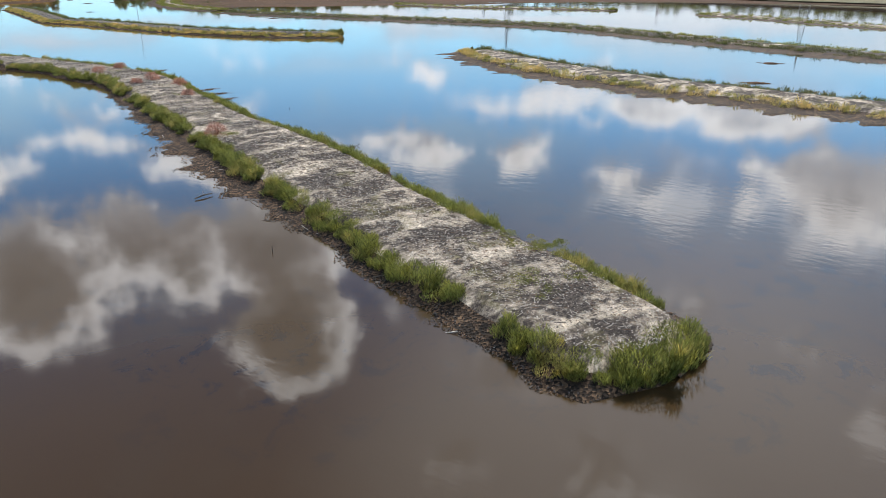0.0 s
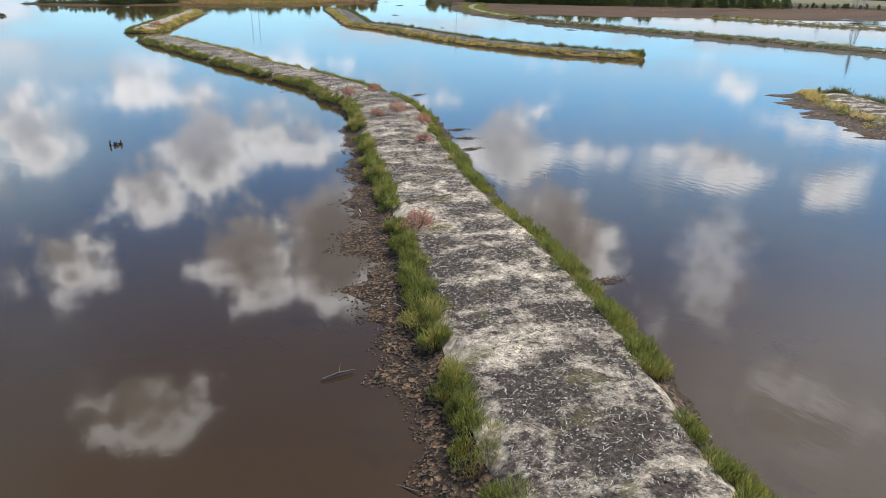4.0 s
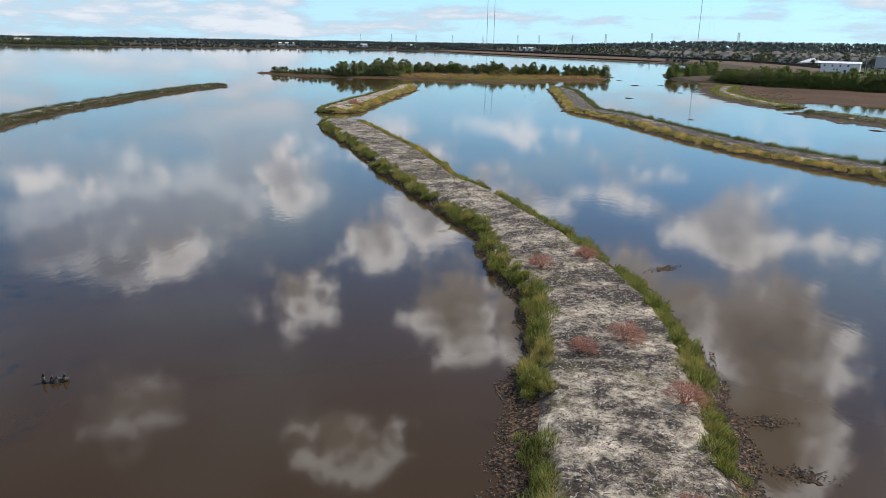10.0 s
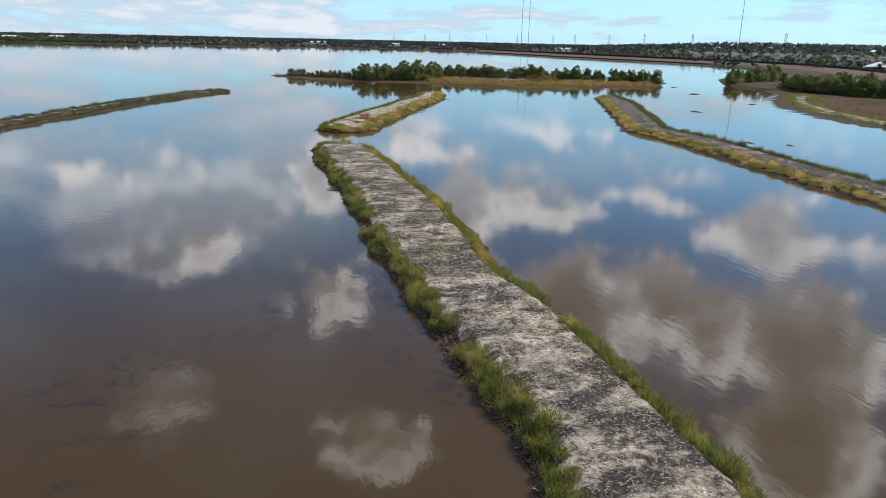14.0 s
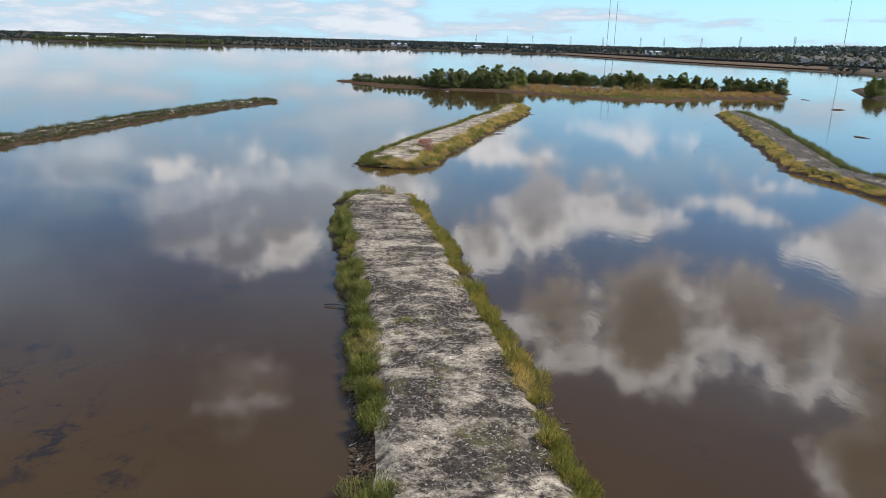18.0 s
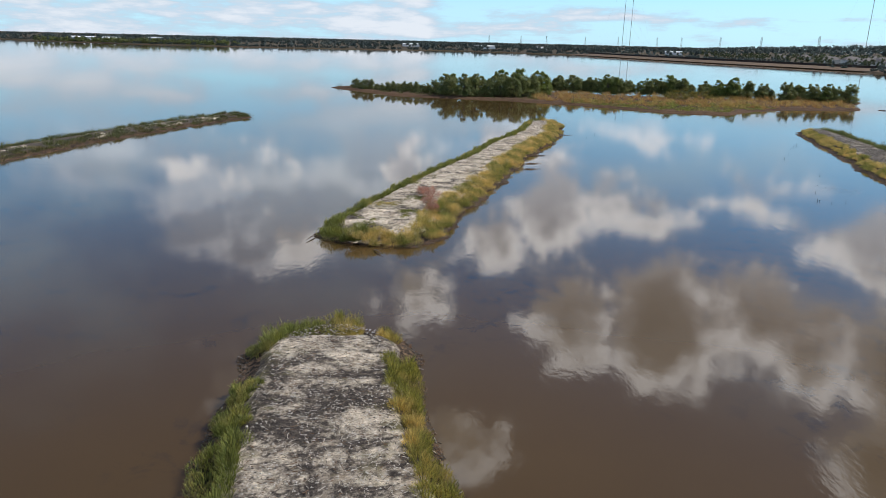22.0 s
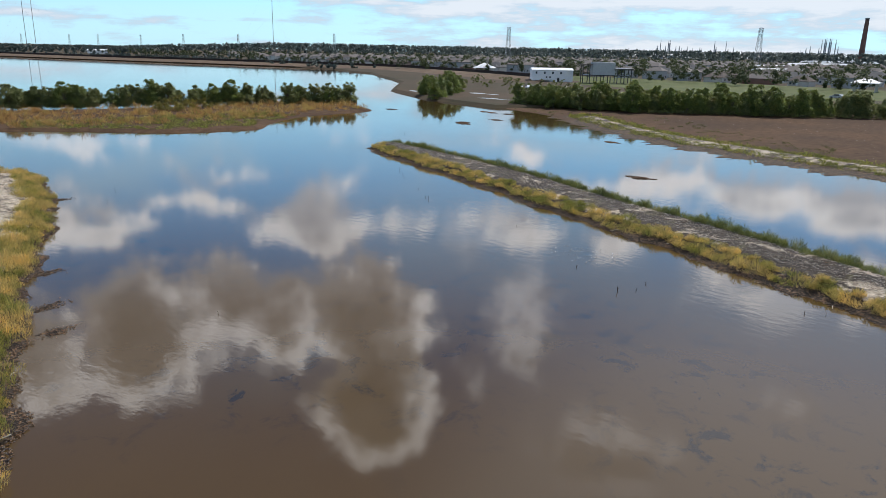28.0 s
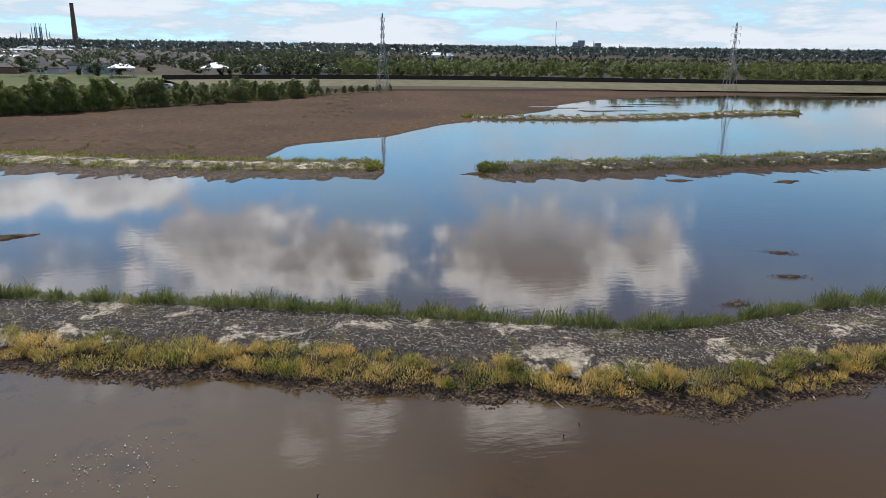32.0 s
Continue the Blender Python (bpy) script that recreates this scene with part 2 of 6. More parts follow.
# ---- materials ----
class Nodes:
    """A short way to write a node material."""

    def __init__(self, name, rough=0.9, spec=0.3):
        self.m = bpy.data.materials.new(name)
        self.m.use_nodes = True
        self.t = self.m.node_tree
        self.b = self.t.nodes["Principled BSDF"]
        self.b.inputs["Roughness"].default_value = rough
        self.b.inputs["Specular IOR Level"].default_value = spec

    def n(self, kind, operation="", data_type="", blend_type=""):
        node = self.t.nodes.new(kind)
        if operation:
            node.operation = operation
        if data_type:
            node.data_type = data_type
        if blend_type:
            node.blend_type = blend_type
        return node

    def l(self, a, b):
        self.t.links.new(a, b)

    def coords(self, scale=(1, 1, 1), world=True):
        mp = self.n("ShaderNodeMapping")
        mp.inputs["Scale"].default_value = scale
        if world:
            self.l(self.n("ShaderNodeNewGeometry").outputs["Position"], mp.inputs[0])
        else:
            self.l(self.n("ShaderNodeTexCoord").outputs["Object"], mp.inputs[0])
        return mp.outputs[0]

    def noise(self, scale, detail=4, rough=0.55, vec=None, distortion=0.0):
        t = self.n("ShaderNodeTexNoise")
        t.inputs["Scale"].default_value, t.inputs["Detail"].default_value, t.inputs["Roughness"].default_value = scale, detail, rough
        t.inputs["Distortion"].default_value = distortion
        self.l(vec if vec is not None else self.coords(), t.inputs["Vector"])
        return t.outputs["Fac"]

    def ramp(self, fac, *stops):
        r = self.n("ShaderNodeValToRGB")
        self.l(fac, r.inputs["Fac"])
        e = r.color_ramp.elements
        while len(e) < len(stops):
            e.new(0.5)
        for el, (p, c) in zip(e, stops):
            el.position = p
            el.color = (c, c, c, 1) if isinstance(c, (int, float)) else (*c, 1)
        return r.outputs["Color"]

    def mix(self, fac, a, b, blend="MIX"):
        x = self.n("ShaderNodeMix", data_type="RGBA", blend_type=blend)
        for sock, v in ((x.inputs[0], fac), (x.inputs[6], a), (x.inputs[7], b)):
            if isinstance(v, (int, float)):
                sock.default_value = v
            elif isinstance(v, tuple):
                sock.default_value = (*v, 1)
            else:
                self.l(v, sock)
        return x.outputs[2]

    def color(self, c):
        if isinstance(c, tuple):
            self.b.inputs["Base Color"].default_value = (*c, 1)
        else:
            self.l(c, self.b.inputs["Base Color"])

    def bump(self, fac, strength=0.3, dist=0.05):
        n = self.n("ShaderNodeBump")
        n.inputs["Strength"].default_value, n.inputs["Distance"].default_value = strength, dist
        self.l(fac, n.inputs["Height"])
        self.l(n.outputs[0], self.b.inputs["Normal"])


def plain(name, a, b, scale=2.0, rough=0.8, spec=0.3, bump=0.0, metal=0.0):
    """Two close tones mottled at two scales."""
    s = Nodes(name, rough, spec)
    f = s.noise(scale, 5, 0.6)
    g = s.noise(scale * 9, 3, 0.6)
    s.color(s.mix(0.35, s.ramp(f, (0.3, a), (0.7, b)), s.ramp(g, (0.3, a), (0.7, b))))
    s.b.inputs["Metallic"].default_value = metal
    if bump:
        s.bump(g, bump, 0.05)
    return s.m


def soil_material(name, dark_from, dark_to, share=0.55, grain=0.55):
    """Pale silt and sand under bands of dark reed wrack that lie across the crest."""
    s = Nodes(name, 0.95, 0.12)
    uv = s.n("ShaderNodeUVMap")
    mp = s.n("ShaderNodeMapping")
    mp.inputs["Scale"].default_value = (0.6, 0.15, 1)
    s.l(uv.outputs[0], mp.inputs[0])
    band = s.noise(1.0, 5, 0.62, mp.outputs[0], 0.5)
    patch = s.noise(grain, 5, 0.58, None, 0.8)
    grit = s.noise(5.0, 8, 0.8)
    fine = s.noise(19.0, 5, 0.8)
    stalk = s.noise(4.0, 5, 0.75, s.coords((1.3, 2.0, 1.0)), 2.2)
    sand = s.ramp(grit, (0.28, (0.24, 0.19, 0.14)), (0.44, (0.50, 0.415, 0.315)), (0.62, (0.78, 0.68, 0.54)))
    dark = s.ramp(grit, (0.36, (0.018, 0.015, 0.013)), (0.52, (0.068, 0.055, 0.046)), (0.72, (0.24, 0.195, 0.155)))
    speck = s.noise(2.6, 6, 0.8)
    f = s.ramp(s.mix(0.3, s.mix(share, band, patch), speck), (dark_from, 0.0), (dark_to, 1.0))
    stain = s.noise(0.9, 6, 0.7, s.coords((1.0, 1.25, 1.0)), 0.9)
    sand = s.mix(1.0, sand, s.ramp(stain, (0.36, (0.50, 0.47, 0.44)), (0.5, (0.95, 0.94, 0.93)), (0.62, (1.15, 1.14, 1.10))), "MULTIPLY")
    col = s.mix(f, sand, dark)
    col = s.mix(s.ramp(fine, (0.58, 0.0), (0.76, 0.45)), col, (0.62, 0.53, 0.42))
    col = s.mix(s.ramp(stalk, (0.56, 0.0), (0.66, 0.75)), col, (0.045, 0.037, 0.03))
    col = s.mix(s.ramp(fine, (0.26, 0.8), (0.42, 0.0)), col, (0.035, 0.029, 0.024))
    green = s.noise(0.42, 6, 0.72, None, 0.4)
    col = s.mix(s.ramp(green, (0.545, 0.0), (0.66, 0.75)), col, s.mix(grit, (0.06, 0.055, 0.022), (0.22, 0.19, 0.075)))
    s.color(col)
    s.bump(s.mix(0.5, grit, fine), 1.0, 0.10)
    return s.m


def mud_material():
    s = Nodes("shore_mud", 0.85, 0.12)
    a = s.noise(1.2, 5, 0.65)
    v = s.n("ShaderNodeTexVoronoi")
    v.inputs["Scale"].default_value = 9
    s.l(s.coords(), v.inputs["Vector"])
    chips = s.ramp(v.outputs["Color"], (0.25, (0.016, 0.012, 0.009)), (0.55, (0.055, 0.035, 0.022)), (0.85, (0.20, 0.125, 0.07)))
    s.color(s.mix(s.ramp(a, (0.45, 0.0), (0.65, 0.75)), chips, (0.016, 0.013, 0.010)))
    s.bump(v.outputs["Distance"], 0.7, 0.06)
    return s.m


def flat_material():
    s = Nodes("mudflat", 1.0, 0.05)
    a, b, c = s.noise(0.05, 5, 0.6), s.noise(0.9, 6, 0.7), s.noise(6.0, 3, 0.7)
    base = s.ramp(b, (0.3, (0.062, 0.037, 0.022)), (0.7, (0.135, 0.083, 0.05)))
    base = s.mix(s.ramp(a, (0.4, 0.0), (0.65, 0.6)), base, (0.05, 0.036, 0.028))
    s.color(s.mix(s.ramp(c, (0.68, 0.0), (0.8, 0.5)), base, (0.2, 0.155, 0.115)))
    s.bump(b, 0.5, 0.1)
    return s.m


def water_material(name="turbid_water", lo=1.0):
    s = Nodes(name, 0.045, 0.5)
    s.b.inputs["IOR"].default_value = 1.333
    a, b = s.noise(0.018, 5, 0.6), s.noise(0.16, 5, 0.65)
    col = s.ramp(a, (0.3, (lo * 0.051, lo * 0.032, lo * 0.014)), (0.7, (lo * 0.079, lo * 0.051, lo * 0.022)))
    deep = s.mix(s.ramp(b, (0.60, 0.0), (0.75, 0.35)), col, (0.034, 0.025, 0.018))
    weed = s.ramp(s.noise(0.7, 6, 0.72, None, 0.5), (0.53, 0.0), (0.62, 1.0))
    beds = s.ramp(s.noise(0.05, 3, 0.6), (0.475, 0.0), (0.60, 0.85))
    sep = s.n("ShaderNodeSeparateXYZ")
    s.l(s.n("ShaderNodeNewGeometry").outputs["Position"], sep.inputs[0])
    silt = s.n("ShaderNodeMapRange")
    silt.interpolation_type = "SMOOTHSTEP"
    s.l(sep.outputs[1], silt.inputs["Value"])
    for k, v in (("From Min", -70.0), ("From Max", 70.0), ("To Min", 0.0), ("To Max", 1.0)):
        silt.inputs[k].default_value = v
    deep = s.mix(1.0, deep, s.mix(silt.outputs[0], (0.76, 0.72, 0.68), (1.06, 1.0, 0.86)), "MULTIPLY")
    s.color(s.mix(s.mix(1.0, weed, beds, "MULTIPLY"), deep, (0.022, 0.018, 0.015)))
    # light airs ruffle it in patches
    gust = s.ramp(s.noise(0.03, 4, 0.6), (0.45, 0.12), (0.72, 1.0))
    rip = s.noise(2.2, 3, 0.55, s.coords((1.0, 0.45, 1.0)))
    swell = s.noise(0.35, 2, 0.5, s.coords((1.0, 0.6, 1.0)))
    h = s.mix(0.35, rip, swell)
    bp = s.n("ShaderNodeBump")
    bp.inputs["Distance"].default_value = 0.015
    s.l(h, bp.inputs["Height"])
    s.l(gust, bp.inputs["Strength"])
    s.l(bp.outputs[0], s.b.inputs["Normal"])
    return s.m


def leaf_material(name, dark, light, dry=None, dry_share=0.0, rough=0.55):
    """Foliage; each loose piece takes its own tone."""
    s = Nodes(name, rough, 0.35)
    g = s.n("ShaderNodeNewGeometry")
    col = s.ramp(g.outputs["Random Per Island"], (0.0, dark), (1.0, light))
    patch = s.noise(0.42, 5, 0.65)
    if dry:
        lo = 0.5 + (0.5 - dry_share) * 0.5
        f = s.ramp(patch, (lo - 0.08, 0.0), (lo + 0.08, 1.0))
        r2 = s.ramp(g.outputs["Random Per Island"], (0.0, tuple(c * 0.6 for c in dry)), (1.0, dry))
        col = s.mix(f, col, r2)
    # clumps differ in tone
    tone = s.noise(1.3, 3, 0.6)
    col = s.mix(1.0, col, s.ramp(tone, (0.3, (0.62, 0.66, 0.6)), (0.5, (1.0, 1.0, 1.0)), (0.7, (1.3, 1.16, 0.85))), "MULTIPLY")
    s.color(col)
    s.b.inputs["Subsurface Weight"].default_value = 0.0
    tr = s.n("ShaderNodeBsdfTranslucent")
    s.l(col, tr.inputs["Color"]) if not isinstance(col, tuple) else None
    mx = s.n("ShaderNodeMixShader")
    mx.inputs[0].default_value = 0.45
    s.l(s.b.outputs[0], mx.inputs[1]), s.l(tr.outputs[0], mx.inputs[2])
    s.l(mx.outputs[0], s.t.nodes["Material Output"].inputs[0])
    return s.m


M_SOIL, M_SOIL_PALE, M_SOIL_DARK = soil_material("bare_soil", 0.435, 0.525), soil_material("pale_soil", 0.49, 0.57), soil_material("wrack_soil", 0.42, 0.46, 0.85, 0.38)
M_MUD, M_FLAT, M_WATER = mud_material(), flat_material(), water_material()
M_GRASS = leaf_material("marsh_grass", (0.065, 0.075, 0.016), (0.335, 0.345, 0.085), (0.56, 0.45, 0.15), 0.28)
M_GRASS_DRY = leaf_material("golden_grass", (0.09, 0.095, 0.02), (0.40, 0.39, 0.10), (0.80, 0.58, 0.21), 0.50)
M_GRASS_TIP = leaf_material("seeding_grass", (0.085, 0.085, 0.016), (0.42, 0.385, 0.08), (0.72, 0.52, 0.17), 0.36)
M_GRASS_DARK = leaf_material("dark_grass", (0.05, 0.062, 0.02), (0.16, 0.17, 0.06), (0.27, 0.20, 0.095), 0.3)
M_GRASS_DEEP = leaf_material("deep_grass", (0.06, 0.075, 0.022), (0.24, 0.26, 0.09), (0.42, 0.37, 0.15), 0.2)
M_LAND = plain("far_ground", (0.035, 0.036, 0.018), (0.085, 0.054, 0.034), 0.02, 0.95, 0.1)
M_RED = leaf_material("dead_bush", (0.24, 0.10, 0.075), (0.60, 0.32, 0.24))

# ---- plan ----
MAIN = [
    (-20.4, -113.8, -16.3, -115.9),
    (-19.6, -110.7, -14.7, -112.0),
    (-18.1, -106.8, -13.2, -108.0),
    (-16.9, -101.8, -11.8, -103.3),
    (-14.9, -97.0, -10.0, -97.9),
    (-13.1, -91.0, -7.5, -92.0),
    (-10.8, -84.1, -4.8, -85.0),
    (-8.2, -76.7, -2.8, -77.9),
    (-6.0, -70.4, -1.3, -70.9),
    (-3.6, -62.9, 1.2, -63.7),
    (-1.5, -56.6, 3.3, -57.2),
    (0.5, -50.2, 5.6, -51.2),
    (2.4, -45.1, 7.6, -45.6),
    (3.9, -39.6, 8.8, -39.6),
    (3.7, -32.8, 9.0, -33.4),
    (4.5, -26.2, 8.8, -26.1),
    (3.9, -19.5, 8.1, -19.0),
    (2.5, -12.7, 7.4, -11.9),
    (1.8, -6.0, 5.8, -5.7),
    (0.5, 0.6, 5.6, 0.9),
    (0.0, 6.8, 5.2, 7.3),
    (-0.4, 11.7, 4.9, 11.8),
    (-1.0, 17.2, 4.3, 17.3),
    (-2.0, 24.8, 3.1, 24.9),
    (-3.4, 33.8, 2.1, 33.9),
    (-4.6, 42.1, 0.6, 42.2),
    (-4.7, 48.4, 0.1, 48.7),
]
MIDDLE = [
    (-5.0, 68.4, 0.1, 66.6),
    (-2.6, 76.0, 2.1, 74.6),
    (0.0, 83.8, 4.6, 82.5),
    (4.1, 94.9, 8.2, 93.6),
    (8.1, 104.8, 11.2, 104.0),
    (11.0, 114.4, 14.6, 113.5),
    (16.7, 128.3, 19.7, 127.5),
    (20.7, 144.0, 23.0, 143.6),
]
EAST = [
    (68.2, 138.7, 70.1, 138.7),
    (64.2, 124.8, 67.7, 124.1),
    (60.7, 112.3, 64.8, 111.5),
    (56.3, 97.8, 60.1, 97.3),
    (54.0, 89.4, 57.8, 88.9),
    (51.5, 81.0, 55.2, 80.6),
    (49.1, 73.5, 52.7, 72.9),
    (47.5, 66.5, 51.0, 66.0),
    (48.9, 56.7, 52.4, 56.8),
    (49.0, 44.3, 52.6, 44.3),
    (48.9, 30, 52.4, 30.5),
    (49.3, 15, 52.9, 15.6),
    (52.0, 0, 55.6, 1),
    (55.3, -10.5, 58.8, -8.8),
    (60.3, -18.6, 62.6, -16.6),
]
WEST = [
    (-55.5, 12, -52, 13),
    (-57, 30, -53.2, 30),
    (-58, 48, -54.5, 48),
    (-57.5, 62, -53.8, 61.5),
    (-54.5, 78, -51.3, 77.4),
    (-50.5, 96, -47.5, 95),
    (-46.6, 113, -44, 112.2),
    (-40.8, 131, -38.5, 129.6),
    (-34.5, 146, -32.6, 144.8),
]
SHORE = [
    (132.8, 152.1, 136.9, 150.1),
    (119.4, 133.1, 122.9, 131.8),
    (110.1, 115.5, 114.3, 114.2),
    (105.1, 99.9, 109.3, 98.9),
    (101.9, 86.9, 106.3, 86.7),
    (101.7, 77.2, 104.9, 77.7),
]
OUTER = [
    (97.5, 60.2, 101.6, 61.0),
    (97.5, 47.1, 102.6, 47.2),
    (98.8, 31.4, 103.7, 31.5),
    (100.5, 10.5, 105.5, 10.6),
    (103.4, -24.0, 108.4, -23.9),
    (101.9, -48.8, 106.7, -47.4),
    (91.4, -78.1, 96.2, -76.0),
    (80.1, -112.3, 84.9, -110.1),
    (73.9, -142.0, 78.0, -140.5),
]
SOUTH = [
    (53, -57.5, 56, -56.5),
    (45, -70, 49.5, -68.5),
    (40.5, -82, 45, -80),
    (37.5, -92, 42, -90.5),
    (36, -104, 40.5, -103),
    (34, -125, 38.5, -124),
    (32, -145, 36, -144),
]
STRIP = [
    (159.8, 50.1, 161.9, 50.2),
    (157.3, 37.6, 160.0, 37.7),
    (157.5, 18.5, 160.2, 18.5),
    (164.1, -6.3, 166.9, -6.3),
    (167.7, -25.6, 170.5, -25.6),
]
STRIP_FAR = [
    (162.4, -57.6, 166.6, -56.1),
    (151.7, -79.9, 155.8, -78.4),
    (139.6, -102.2, 143.8, -100.7),
    (126.3, -134.2, 130.4, -132.8),
]
MUD = [(105.5, 91.5), (114.0, 87.5), (125.4, 83.6), (132.0, 71.2), (146.7, 60.4), (162.1, 46.8), (173.4, 32.5), (193.0, 21.7), (209.8, 5.4), (225.5, -22.0), (235.8, -63.3), (242.3, -125.4), (257.6, -125.2), (256.8, 6.2), (252.9, 75.3), (233.4, 86.0), (196.8, 126.9), (168.6, 159.6), (146.1, 184.2), (139.3, 175.8), (130.0, 153.5), (116.6, 128.4), (108.6, 108.9), (104.0, 95.0)]
SHORE_LINE = [(-1262.9, 1115.6), (-593.8, 1043.5), (-349.4, 895.3), (-224.8, 883.5), (-103.3, 899.3), (34.0, 956.8), (168.2, 871.8), (270.8, 767.0), (297.2, 587.7), (285.6, 451.9), (259.1, 381.0), (232.1, 334.9), (202.5, 288.8), (160.3, 243.9), (142.9, 211.8), (140.6, 179.9), (168.6, 156.9), (196.8, 125.5), (230.7, 84.6), (248.8, 75.2), (252.7, 6.1), (250.5, -118.4), (241.9, -270.6), (216.0, -547.6), (155.8, -1101.8)]
ISLAND = [(-25.6, 228.0), (-7.6, 206.0), (5.3, 199.9), (21.8, 197.4), (40.5, 185.4), (54.4, 173.4), (66.1, 171.8), (74.2, 178.9), (87.9, 188.1), (105.3, 189.0), (110.5, 202.8), (119.3, 212.8), (106.8, 219.5), (79.2, 213.5), (51.5, 218.6), (23.6, 232.0), (-4.1, 237.1), (-20.7, 234.0)]


def smooth(rows, step):
    """Points along a chain of rows, one every step metres (Catmull-Rom)."""
    p = np.array(rows, float)
    p = np.vstack([2 * p[0] - p[1], p, 2 * p[-1] - p[-2]])
    out = []
    for i in range(1, len(p) - 2):
        length = np.linalg.norm((p[i + 1, :2] - p[i, :2]))
        k = max(2, int(length / step))
        for t in np.arange(k) / k:
            a, b, c, d = p[i - 1], p[i], p[i + 1], p[i + 2]
            out.append(0.5 * (2 * b + (c - a) * t + (2 * a - 5 * b + 4 * c - d) * t * t + (3 * b - a - 3 * c + d) * t ** 3))
    out.append(p[-2])
    return np.array(out)


def mesh_from(name, verts, faces, mats, smooth_shade=False, idx=None):
    me = bpy.data.meshes.new(name)
    me.from_pydata([tuple(v) for v in verts] if not isinstance(verts, np.ndarray) else verts.tolist(), [], faces)
    for m in mats:
        me.materials.append(m)
    if idx is not None:
        me.polygons.foreach_set("material_index", np.asarray(idx, np.int32))
    if smooth_shade:
        me.polygons.foreach_set("use_smooth", np.ones(len(me.polygons), bool))
    me.update()
    return me


def soup(name, verts, mats, corners=3, idx=None):
    """A mesh of loose triangles or quads out of an array (faces x corners, 3)."""
    n = len(verts)
    me = bpy.data.meshes.new(name)
    me.vertices.add(n)
    me.vertices.foreach_set("co", np.ascontiguousarray(verts, np.float32).ravel())
    me.loops.add(n)
    me.loops.foreach_set("vertex_index", np.arange(n, dtype=np.int32))
    f = n // corners
    me.polygons.add(f)
    me.polygons.foreach_set("loop_start", np.arange(f, dtype=np.int32) * corners)
    for m in mats:
        me.materials.append(m)
    if idx is not None:
        me.polygons.foreach_set("material_index", np.asarray(idx, np.int32))
    me.update(calc_edges=True)
    return me


def bump2(x, y, f, seed=0.0):
    """Cheap smooth unevenness in about -1..1."""
    return (np.sin(x * f + 1.7 * np.sin(y * f * 0.7 + seed)) + np.sin(y * f * 1.3 + seed * 2.1 + 1.3 * np.sin(x * f * 0.9))
            + 0.6 * np.sin((x + y) * f * 2.3 + seed) + 0.5 * np.sin((x - y) * f * 3.1 + 2 * seed)) / 3.1


